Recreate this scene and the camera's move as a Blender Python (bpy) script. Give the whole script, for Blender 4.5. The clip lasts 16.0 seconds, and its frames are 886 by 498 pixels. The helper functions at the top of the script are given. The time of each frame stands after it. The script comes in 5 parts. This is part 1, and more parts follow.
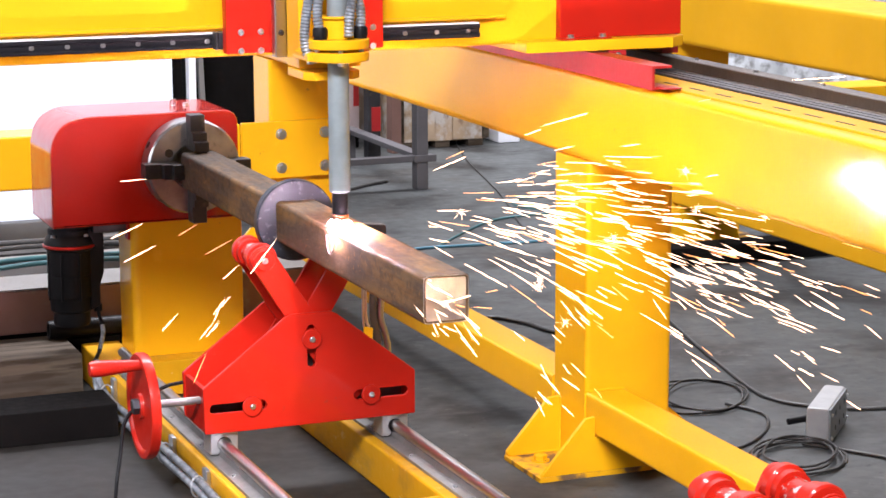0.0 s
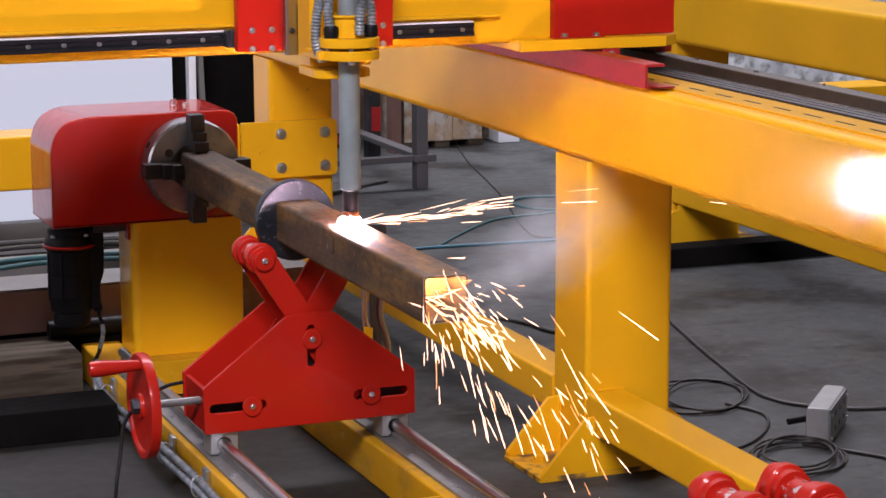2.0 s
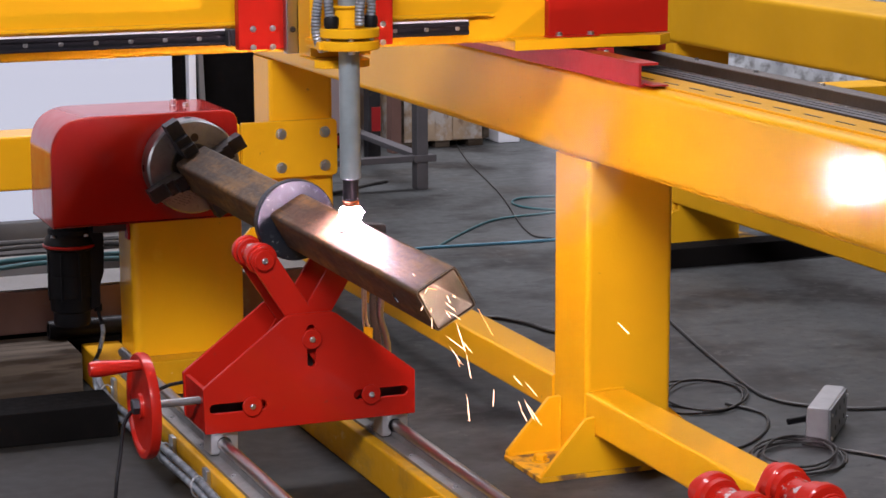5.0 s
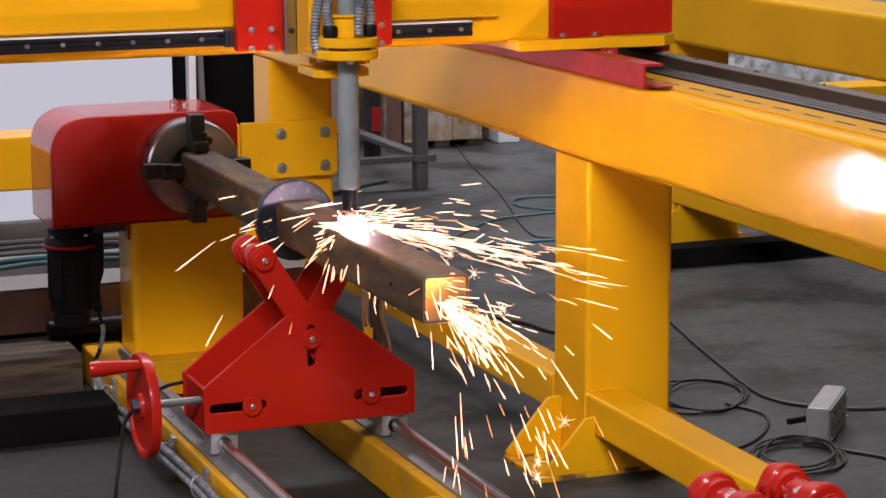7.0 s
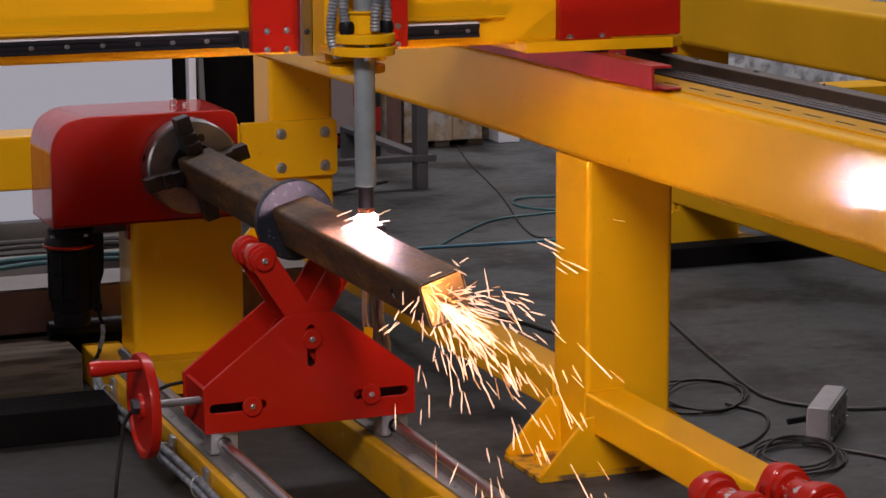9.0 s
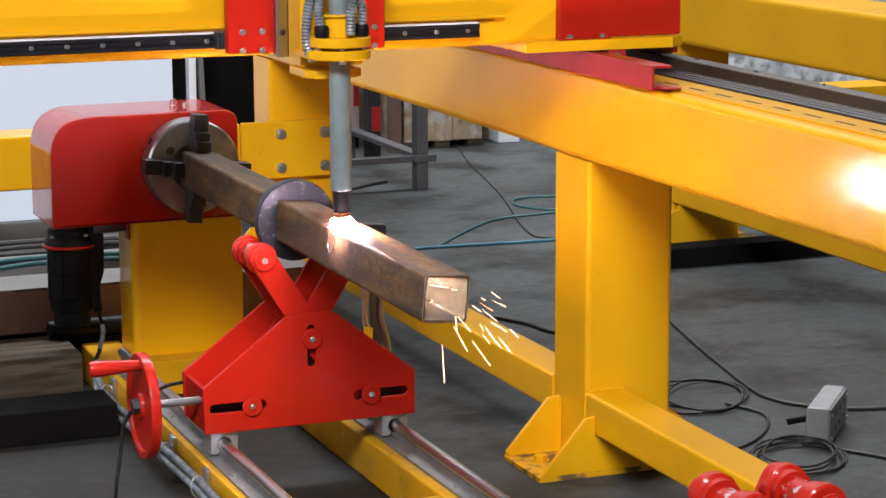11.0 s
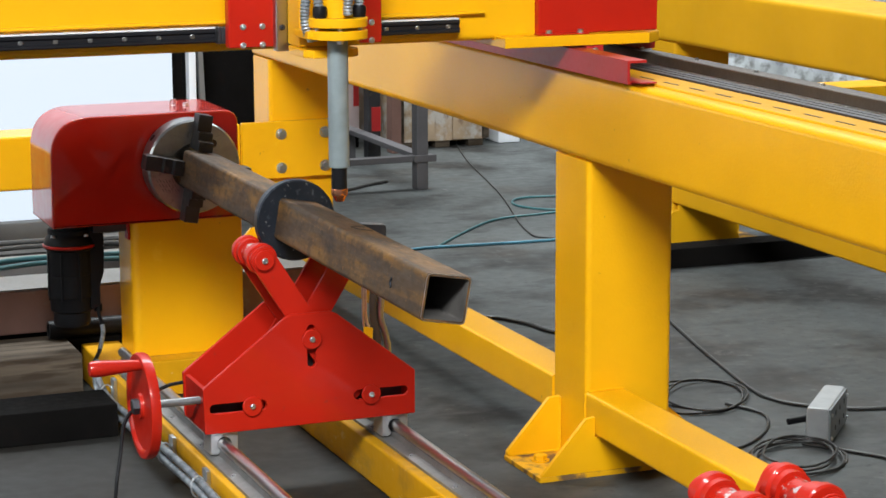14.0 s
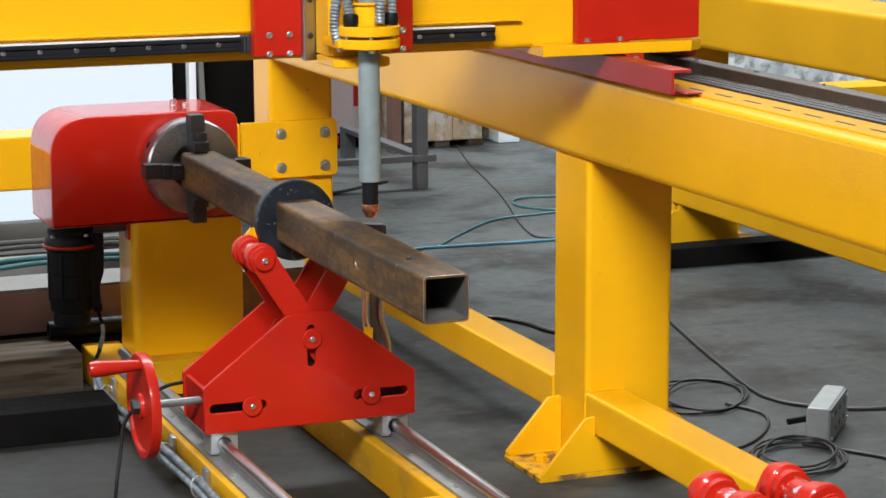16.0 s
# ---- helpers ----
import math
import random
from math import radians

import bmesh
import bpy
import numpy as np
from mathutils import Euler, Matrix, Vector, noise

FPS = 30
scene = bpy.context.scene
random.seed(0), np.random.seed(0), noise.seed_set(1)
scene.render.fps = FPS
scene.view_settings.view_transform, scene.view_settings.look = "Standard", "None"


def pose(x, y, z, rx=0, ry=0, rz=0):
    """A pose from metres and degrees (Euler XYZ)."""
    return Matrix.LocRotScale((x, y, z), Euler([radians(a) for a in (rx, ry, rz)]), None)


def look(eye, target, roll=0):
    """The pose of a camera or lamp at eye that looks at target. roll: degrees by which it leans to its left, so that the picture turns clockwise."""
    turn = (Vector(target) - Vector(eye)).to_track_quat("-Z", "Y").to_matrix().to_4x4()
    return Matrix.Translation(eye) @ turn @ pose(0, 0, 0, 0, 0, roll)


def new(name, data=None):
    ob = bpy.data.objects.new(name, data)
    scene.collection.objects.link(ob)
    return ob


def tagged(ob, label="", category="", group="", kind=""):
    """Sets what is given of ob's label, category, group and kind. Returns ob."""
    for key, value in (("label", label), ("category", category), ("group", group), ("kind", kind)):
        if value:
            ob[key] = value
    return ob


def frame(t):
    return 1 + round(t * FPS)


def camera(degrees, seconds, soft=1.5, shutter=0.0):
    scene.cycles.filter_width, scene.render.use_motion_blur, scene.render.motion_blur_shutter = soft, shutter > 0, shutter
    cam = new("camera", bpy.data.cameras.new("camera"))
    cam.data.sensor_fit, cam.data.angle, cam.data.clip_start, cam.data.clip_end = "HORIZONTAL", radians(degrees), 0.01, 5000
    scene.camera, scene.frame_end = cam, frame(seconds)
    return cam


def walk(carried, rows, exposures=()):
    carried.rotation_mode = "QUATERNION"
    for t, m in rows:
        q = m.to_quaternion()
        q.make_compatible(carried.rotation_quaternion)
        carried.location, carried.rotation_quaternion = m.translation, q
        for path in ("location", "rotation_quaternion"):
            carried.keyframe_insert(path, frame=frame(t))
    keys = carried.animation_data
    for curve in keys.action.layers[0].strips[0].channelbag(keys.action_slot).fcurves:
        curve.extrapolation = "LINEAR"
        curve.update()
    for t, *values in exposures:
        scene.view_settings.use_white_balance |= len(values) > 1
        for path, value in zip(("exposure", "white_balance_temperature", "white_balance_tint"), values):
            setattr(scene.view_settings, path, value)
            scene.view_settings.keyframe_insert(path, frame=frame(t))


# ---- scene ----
EYE = (-1.209, -3.052, 1.20)
YAW, PITCH = radians(21.535), radians(10.818)
cam = camera(22.616, 16.0, soft=1.6)
AIM = (EYE[0] + math.sin(YAW) * math.cos(PITCH), EYE[1] + math.cos(YAW) * math.cos(PITCH), EYE[2] - math.sin(PITCH))
STAND = look(EYE, AIM, -0.25)
walk(cam, [(0, STAND), (16, STAND)], exposures=[(0, 0.38, 6500, 23), (0.3, -0.05, 6500, 25), (1.0, -0.42, 6500, 27), (1.5, -0.42, 6600, 26), (2.0, -0.6, 6500, 29), (3.0, -0.66, 6500, 27), (4.2, -0.66, 6500, 27), (6.3, -0.5, 6600, 27), (6.9, -0.73, 6800, 28),
                                               (7.5, -0.93, 7000, 29), (8.5, -1.28, 7000, 30), (9.2, -1.48, 7000, 28), (11.3, -0.27, 6500, 14), (12.0, -0.13, 6500, 11), (13.0, -0.05, 6500, 10), (16, -0.02, 6500, 10)])

# ---- light: daylight through assumed skylights, window band and door, all out of view ----
world = bpy.data.worlds.new("sky")
scene.world = world
world.use_nodes = True
sky = world.node_tree.nodes.new("ShaderNodeTexSky")
sky.sky_type, sky.sun_disc = "NISHITA", False
sky.sun_elevation, sky.sun_rotation = radians(50), radians(200)
world.node_tree.links.new(sky.outputs[0], world.node_tree.nodes["Background"].inputs[0])
world.node_tree.nodes["Background"].inputs[1].default_value = 0.05


def area(name, eye, target, sx, sy, watts, colour=(1, 1, 1)):
    data = bpy.data.lights.new(name, "AREA")
    data.shape, data.size, data.size_y, data.energy, data.color = "RECTANGLE", sx, sy, watts, colour
    ob = new(name, data)
    ob.matrix_world = look(eye, target)
    return ob


# added fill for faces turned left; its window band is unseen
area("left_fill_daylight", (-8.55, 0.0, 3.0), (0.5, 0.6, 0.6), 7.6, 2.8, 260, (0.97, 0.99, 1.0))
area("skylight_daylight", (-3.0, -6.0, 5.9), (0.4, 1.2, 0.5), 5.0, 1.2, 1460, (0.92, 0.97, 1.0))
area("skylight_daylight", (2.0, 4.6, 5.9), (2.0, 4.6, 0), 7.0, 1.6, 1000, (0.92, 0.98, 1.0))


# ---- materials ----
def mat(name, base, rough=0.5, metal=0.0, var=0.15, scale=8.0, bump=0.02, fine=120.0, coat=0.0, gloss=0.02, alt=None, altpos=0.6, stretch=None, spec=0.5):
    m = bpy.data.materials.new(name)
    m.use_nodes = True
    nt = m.node_tree
    b = nt.nodes["Principled BSDF"]
    L, N = nt.links.new, nt.nodes.new
    co = N("ShaderNodeTexCoord")
    big, small = N("ShaderNodeTexNoise"), N("ShaderNodeTexNoise")
    big.inputs["Scale"].default_value, small.inputs["Scale"].default_value = scale, fine
    big.inputs["Detail"].default_value, small.inputs["Detail"].default_value = 6, 4
    place = co.outputs["Object"]
    if stretch:
        mp = N("ShaderNodeMapping")
        mp.inputs["Scale"].default_value = stretch
        L(place, mp.inputs["Vector"])
        place = mp.outputs[0]
    L(place, big.inputs["Vector"])
    L(place, small.inputs["Vector"])
    ramp = N("ShaderNodeValToRGB")
    e = ramp.color_ramp.elements
    e[0].position, e[1].position = 0.3, 0.72
    e[0].color = (*[c * (1 - var) for c in base], 1)
    e[1].color = (*[min(1, c * (1 + var)) for c in base], 1)
    L(big.outputs["Fac"], ramp.inputs[0])
    col = ramp.outputs[0]
    if alt:
        mask = N("ShaderNodeValToRGB")
        mask.color_ramp.elements[0].position, mask.color_ramp.elements[1].position = altpos, altpos + 0.14
        patch = N("ShaderNodeTexNoise")
        patch.inputs["Scale"].default_value, patch.inputs["Detail"].default_value = scale * 2.7, 8
        L(place, patch.inputs["Vector"])
        L(patch.outputs["Fac"], mask.inputs[0])
        mix = N("ShaderNodeMix")
        mix.data_type = "RGBA"
        L(mask.outputs[0], mix.inputs["Factor"])
        L(col, mix.inputs["A"])
        mix.inputs["B"].default_value = (*alt, 1)
        col = mix.outputs["Result"]
    L(col, b.inputs["Base Color"])
    rr = N("ShaderNodeMapRange")
    rr.inputs["To Min"].default_value, rr.inputs["To Max"].default_value = max(0.02, rough * 0.75), min(1, rough * 1.25)
    L(small.outputs["Fac"], rr.inputs["Value"])
    L(rr.outputs[0], b.inputs["Roughness"])
    b.inputs["Metallic"].default_value = metal
    b.inputs["Specular IOR Level"].default_value = spec
    if coat:
        b.inputs["Coat Weight"].default_value, b.inputs["Coat Roughness"].default_value = coat, gloss
    if bump:
        bp = N("ShaderNodeBump")
        bp.inputs["Strength"].default_value, bp.inputs["Distance"].default_value = bump * 5, 0.002
        add = N("ShaderNodeMath")
        L(big.outputs["Fac"], add.inputs[0])
        L(small.outputs["Fac"], add.inputs[1])
        L(add.outputs[0], bp.inputs["Height"])
        L(bp.outputs[0], b.inputs["Normal"])
        L(bp.outputs[0], b.inputs["Coat Normal"])
    return m


def glow(name, colour, strength):
    m = bpy.data.materials.new(name)
    m.use_nodes = True
    b = m.node_tree.nodes["Principled BSDF"]
    b.inputs["Base Color"].default_value = (0.1, 0.1, 0.1, 1)
    b.inputs["Emission Color"].default_value = (*colour, 1)
    b.inputs["Emission Strength"].default_value = strength
    return m


YELLOW = mat("yellow_enamel", (0.76, 0.37, 0.003), 0.48, 0, 0.07, 3.5, 0.045, 190, coat=0.6, gloss=0.07, spec=0.1)
# same yellow for the far frame, darkened to offset the strong light there
YELLOW_FAR = mat("yellow_enamel_far", (0.56, 0.285, 0.004), 0.5, 0, 0.08, 3.0, 0.006, 30, spec=0.15)
RED = mat("red_enamel", (0.40, 0.0125, 0.0045), 0.48, 0, 0.10, 6.0, 0.006, 40, coat=0.35, gloss=0.06, spec=0.1)
RED_GLOSS = mat("deep_red_gloss", (0.40, 0.010, 0.003), 0.45, 0, 0.06, 5.0, 0.001, 30, coat=1.0, gloss=0.06, spec=0.1)
RED_DARK = mat("red_primer", (0.34, 0.012, 0.012), 0.42, 0, 0.15, 8, 0.01, coat=0.08)
STEEL = mat("ground_steel", (0.44, 0.44, 0.44), 0.3, 1.0, 0.1, 9, 0.0, 60)
CHROME = mat("polished_shaft", (0.5, 0.48, 0.48), 0.33, 1.0, 0.05, 10, 0.0)
ZINC = mat("zinc_plated", (0.62, 0.64, 0.66), 0.32, 1.0, 0.1, 40, 0.01)
CHUCK_STEEL = mat("turned_steel", (0.36, 0.365, 0.37), 0.34, 1.0, 0.25, 22, 0.004, 60, alt=(0.2, 0.19, 0.18), altpos=0.6)
YELLOW_WORN = mat("trodden_yellow_enamel", (0.66, 0.33, 0.006), 0.55, 0, 0.12, 9, 0.01, 60, alt=(0.16, 0.095, 0.045), altpos=0.47, spec=0.15)
DARK_BAR = mat("dull_steel_bar", (0.2, 0.2, 0.205), 0.4, 0.8, 0.15, 20, 0.01)
DULL_ALU = mat("dull_aluminium", (0.19, 0.185, 0.178), 0.5, 0.5, 0.2, 20, 0.02)
ALU = mat("cast_aluminium", (0.55, 0.56, 0.57), 0.42, 0.85, 0.1, 30, 0.02)
GALV = mat("grey_torch_sleeve", (0.20, 0.235, 0.24), 0.42, 0.15, 0.2, 22, 0.02, 150)
BLACK = mat("black_rubber", (0.006, 0.006, 0.007), 0.45, 0, 0.25, 20, 0.02, spec=0.15)
BLACK_OX = mat("blackened_steel", (0.05, 0.05, 0.055), 0.42, 0.7, 0.3, 14, 0.03, alt=(0.12, 0.11, 0.10))
COLLAR = mat("blue_black_steel", (0.022, 0.027, 0.036), 0.36, 0.6, 0.3, 18, 0.03, alt=(0.09, 0.10, 0.12), altpos=0.62)
COPPER = mat("copper", (0.80, 0.33, 0.18), 0.25, 1.0, 0.15, 60, 0.01)
BORE = mat("tube_bore", (0.12, 0.11, 0.10), 0.6, 0.3, 0.3, 15, 0.04)
RAIL_BLACK = mat("black_rail_steel", (0.022, 0.022, 0.026), 0.35, 0.6, 0.3, 12, 0.01)
RAIL_GLINT = mat("painted_rail_glint", (0.8, 0.8, 0.8), 0.45, 0.3, 0.05, 20, 0.0)
BRIGHT = mat("fresh_cut_metal", (0.7, 0.7, 0.72), 0.3, 1.0, 0.1, 50, 0.02)
RAIL_BROWN = mat("oiled_rail", (0.05, 0.034, 0.022), 0.5, 0.2, 0.3, 10, 0.03)
DARK_STEEL = mat("dark_rolled_steel", (0.005, 0.0045, 0.0042), 0.85, 0.0, 0.35, 7, 0.05, 60, alt=(0.009, 0.006, 0.005), spec=0.04)
BROWN_STEEL = mat("primed_brown_steel", (0.18, 0.095, 0.074), 0.6, 0.1, 0.2, 5, 0.04, 60, alt=(0.2, 0.17, 0.15), altpos=0.62)
PALE_STEEL = mat("pale_dusty_steel", (0.17, 0.168, 0.162), 0.6, 0.2, 0.2, 6, 0.04)
TIMBER = mat("dirty_timber", (0.072, 0.056, 0.04), 0.85, 0, 0.45, 22, 0.1, 90, alt=(0.04, 0.028, 0.018), altpos=0.46, stretch=(0.12, 1, 1), spec=0.2)
CRATE = mat("pale_plywood", (0.38, 0.28, 0.18), 0.75, 0, 0.3, 6, 0.05, 50, alt=(0.5, 0.46, 0.42), altpos=0.56)
WHITE = mat("white_sheet", (0.80, 0.83, 0.86), 0.5, 0, 0.05, 1.5, 0.01)
WALLM = mat("stained_plaster", (0.52, 0.55, 0.56), 0.85, 0, 0.4, 7.0, 0.05, 30, alt=(0.22, 0.225, 0.22), altpos=0.5)
# unseen walls, kept dark to limit fill and reflections on the paint
UNSEEN_WALL = mat("dark_unseen_wall", (0.11, 0.115, 0.12), 0.8, 0, 0.2, 1.2, 0.03, 14)
ROOFM = mat("dark_roof_sheet", (0.10, 0.10, 0.105), 0.6, 0.2, 0.1, 1.0, 0.02)
SOCKET = mat("grey_plastic", (0.33, 0.345, 0.35), 0.45, 0, 0.1, 25, 0.02)
SOCKET_FACE = mat("dark_grey_plastic", (0.20, 0.22, 0.23), 0.5, 0, 0.15, 25, 0.02)
PINK_BOARD = mat("faded_pinkish_board", (0.42, 0.34, 0.33), 0.7, 0, 0.15, 4, 0.03, 40)
CABLE = mat("dark_grey_cable", (0.026, 0.025, 0.023), 0.5, 0, 0.25, 12, 0.02)
BLUE_HOSE = mat("blue_hose", (0.045, 0.17, 0.24), 0.4, 0, 0.2, 12, 0.02)
GREY_PAINT = mat("grey_painted_steel", (0.075, 0.072, 0.076), 0.55, 0.1, 0.2, 8, 0.03)
GREEN_HOSE = mat("teal_hose", (0.03, 0.11, 0.12), 0.4, 0, 0.2, 12, 0.02)
CONDUIT = mat("silver_conduit", (0.21, 0.23, 0.25), 0.42, 0.4, 0.6, 55, 0.02)
CHAIN = mat("dark_cover_strip", (0.013, 0.011, 0.012), 0.45, 0.0, 0.2, 12, 0.02)
ORANGE = mat("orange_sticker", (0.7, 0.25, 0.04), 0.5)
ARC = glow("plasma_arc", (1.0, 0.72, 0.78), 2300)
JET = glow("molten_jet", (1.0, 0.34, 0.08), 950)
HOT = glow("white_hot_spark", (1.0, 0.60, 0.36), 10)
BORE_FILL = glow("bore_fill_glow", (1.0, 0.70, 0.48), 8500)
EMBER = glow("glowing_slag", (1.0, 0.26, 0.05), 700)
WARM = glow("orange_spark", (1.0, 0.38, 0.11), 4.5)


def overlay(m, layers, turn=0.0):
    """Lays stains over a material: noise scale, squash of the three axes, threshold, softness, tint, strength."""
    nt = m.node_tree
    L, N = nt.links.new, nt.nodes.new
    b = nt.nodes["Principled BSDF"]
    col = b.inputs["Base Color"].links[0].from_socket
    co = N("ShaderNodeTexCoord")
    for k, (scale, squash, lo, wide, tint, much) in enumerate(layers):
        mp, tx, rp, mx, ml = N("ShaderNodeMapping"), N("ShaderNodeTexNoise"), N("ShaderNodeValToRGB"), N("ShaderNodeMix"), N("ShaderNodeMath")
        mp.inputs["Scale"].default_value = squash
        mp.inputs["Rotation"].default_value = (0, 0, turn)
        mp.inputs["Location"].default_value = (3.1 * k, 1.7 * k, 0.9 * k)
        tx.inputs["Scale"].default_value, tx.inputs["Detail"].default_value = scale, 12
        tx.inputs["Roughness"].default_value = 0.62
        rp.color_ramp.elements[0].position, rp.color_ramp.elements[1].position = lo, lo + wide
        ml.operation = "MULTIPLY"
        ml.inputs[1].default_value = much
        mx.data_type = "RGBA"
        mx.inputs["B"].default_value = (*tint, 1)
        L(co.outputs["Object"], mp.inputs["Vector"])
        L(mp.outputs[0], tx.inputs["Vector"])
        L(tx.outputs["Fac"], rp.inputs[0])
        L(rp.outputs[0], ml.inputs[0])
        L(ml.outputs[0], mx.inputs["Factor"])
        L(col, mx.inputs["A"])
        col = mx.outputs["Result"]
    L(col, b.inputs["Base Color"])
    return m


# worn grey concrete: broad clouds, brown stains, dark tracks, pale scuffs and grit
CONCRETE = overlay(mat("worn_concrete", (0.060, 0.065, 0.0645), 0.6, 0, 0.35, 1.1, 0.06, 26, alt=(0.021, 0.0205, 0.0195), altpos=0.5, spec=0.2),
                   ((2.3, (1, 1, 1), 0.54, 0.14, (0.036, 0.027, 0.02), 0.55), (5.0, (1, 2.5, 1), 0.56, 0.12, (0.016, 0.016, 0.016), 0.75), (9.0, (0.6, 2.2, 1), 0.58, 0.1, (0.075, 0.077, 0.076), 0.55),
                    (22.0, (1, 1, 1), 0.6, 0.08, (0.10, 0.10, 0.098), 0.6), (55.0, (1, 1, 1), 0.58, 0.1, (0.016, 0.016, 0.016), 0.6), (38.0, (1, 0.25, 1), 0.68, 0.03, (0.20, 0.20, 0.195), 0.7)), 0.5)
def shade_band(m, middle, inner, outer, tint, much):
    """Shade put into the floor colour: brown band along the machine bed, ragged edge."""
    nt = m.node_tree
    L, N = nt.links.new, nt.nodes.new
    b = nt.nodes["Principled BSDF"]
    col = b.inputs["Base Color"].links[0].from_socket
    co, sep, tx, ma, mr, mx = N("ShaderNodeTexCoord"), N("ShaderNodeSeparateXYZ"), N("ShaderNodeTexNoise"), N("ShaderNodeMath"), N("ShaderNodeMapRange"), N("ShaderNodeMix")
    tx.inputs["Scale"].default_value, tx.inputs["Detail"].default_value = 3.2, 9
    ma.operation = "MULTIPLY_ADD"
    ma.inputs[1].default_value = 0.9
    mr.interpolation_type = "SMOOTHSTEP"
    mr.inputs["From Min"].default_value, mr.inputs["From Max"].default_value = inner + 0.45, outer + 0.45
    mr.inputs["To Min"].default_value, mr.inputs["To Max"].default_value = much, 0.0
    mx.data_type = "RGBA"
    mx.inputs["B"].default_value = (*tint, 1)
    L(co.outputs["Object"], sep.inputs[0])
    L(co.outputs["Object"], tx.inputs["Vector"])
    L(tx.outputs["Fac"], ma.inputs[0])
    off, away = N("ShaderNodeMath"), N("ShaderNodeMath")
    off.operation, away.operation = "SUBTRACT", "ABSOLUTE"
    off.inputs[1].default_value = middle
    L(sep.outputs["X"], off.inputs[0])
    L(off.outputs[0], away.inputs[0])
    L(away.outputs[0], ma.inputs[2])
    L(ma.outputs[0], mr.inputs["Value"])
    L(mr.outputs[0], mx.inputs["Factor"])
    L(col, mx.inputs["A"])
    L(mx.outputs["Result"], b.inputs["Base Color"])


# shade tint along the bed, where the lamps leave the floor too bright
shade_band(CONCRETE, -0.6, 0.7, 1.2, (0.012, 0.0105, 0.0085), 0.85)
# mill scale with rust streaks along the tube, dark heat stains and bright scratches
RUST = overlay(mat("mill_scale_and_rust", (0.066, 0.041, 0.024), 0.55, 0.1, 0.35, 9, 0.06, 130, stretch=(1, 0.35, 1), spec=0.25),
               ((26.0, (1, 0.10, 1), 0.43, 0.2, (0.23, 0.112, 0.024), 0.8), (48.0, (1, 0.8, 1), 0.5, 0.12, (0.032, 0.022, 0.016), 0.6), (9.0, (1, 0.6, 1), 0.50, 0.14, (0.03, 0.022, 0.018), 0.8), (70.0, (1, 0.06, 1), 0.56, 0.14, (0.11, 0.085, 0.06), 0.45),
                (120.0, (1, 0.7, 1), 0.60, 0.1, (0.27, 0.13, 0.035), 0.7), (16.0, (1, 0.25, 1), 0.62, 0.1, (0.075, 0.062, 0.05), 0.5)))
overlay(RED, ((60.0, (1, 1, 1), 0.66, 0.06, (0.20, 0.03, 0.02), 0.5), (7.0, (1, 1, 1), 0.58, 0.15, (0.36, 0.02, 0.01), 0.5)))
overlay(CRATE, ((9.0, (1, 1, 1), 0.52, 0.1, (0.5, 0.5, 0.48), 0.7), (24.0, (1, 1, 0.5), 0.58, 0.08, (0.16, 0.09, 0.05), 0.7)))
YELLOW_BED = overlay(mat("scuffed_yellow_enamel", (0.58, 0.285, 0.005), 0.5, 0, 0.12, 5, 0.02, 60, coat=0.3, gloss=0.14, spec=0.1),
                     ((14.0, (1, 0.3, 1), 0.56, 0.12, (0.30, 0.17, 0.03), 0.7), (45.0, (1, 0.4, 1), 0.62, 0.06, (0.62, 0.42, 0.16), 0.6), (6.0, (1, 1, 1), 0.58, 0.12, (0.22, 0.13, 0.035), 0.6)))
CHIPPED_RED = overlay(mat("chipped_red_enamel", (0.40, 0.012, 0.004), 0.45, 0, 0.1, 8, 0.01, 60, coat=0.3, gloss=0.08, spec=0.1), ((34.0, (1, 1, 1), 0.53, 0.04, (0.42, 0.41, 0.40), 0.9), (80.0, (1, 1, 1), 0.6, 0.04, (0.12, 0.02, 0.015), 0.7)))
overlay(YELLOW, ((5.0, (1, 1, 1), 0.6, 0.14, (0.66, 0.315, 0.003), 0.5), (38.0, (1, 1, 1), 0.70, 0.03, (0.36, 0.20, 0.02), 0.6), (16.0, (1, 0.3, 1), 0.66, 0.06, (0.82, 0.46, 0.03), 0.3)))
overlay(COLLAR, ((30.0, (1, 1, 1), 0.6, 0.06, (0.16, 0.17, 0.19), 0.6), (90.0, (1, 1, 1), 0.64, 0.04, (0.3, 0.3, 0.3), 0.6)))
# bright white panel: its brightness is put in as glow
WHITE_GLOW = glow("glowing_white_panel", (0.76, 0.88, 1.0), 0.92)


# ---- mesh helpers ----
def add_box(bm, x0, x1, y0, y1, z0, z1, bevel=0.0, seg=2):
    v = [bm.verts.new(c) for c in ((x0, y0, z0), (x1, y0, z0), (x1, y1, z0), (x0, y1, z0), (x0, y0, z1), (x1, y0, z1), (x1, y1, z1), (x0, y1, z1))]
    fs = [bm.faces.new([v[i] for i in q]) for q in ((3, 2, 1, 0), (4, 5, 6, 7), (0, 1, 5, 4), (1, 2, 6, 5), (2, 3, 7, 6), (3, 0, 4, 7))]
    if bevel:
        es = list({e for fc in fs for e in fc.edges})
        bmesh.ops.bevel(bm, geom=es, offset=bevel, segments=seg, profile=0.5, affect="EDGES")
    return bm


def box(x0, x1, y0, y1, z0, z1, bevel=0.002, seg=2):
    return add_box(bmesh.new(), x0, x1, y0, y1, z0, z1, bevel, seg)


def frame_of(d):
    d = Vector(d).normalized()
    u = d.orthogonal().normalized()
    return d, u, d.cross(u)


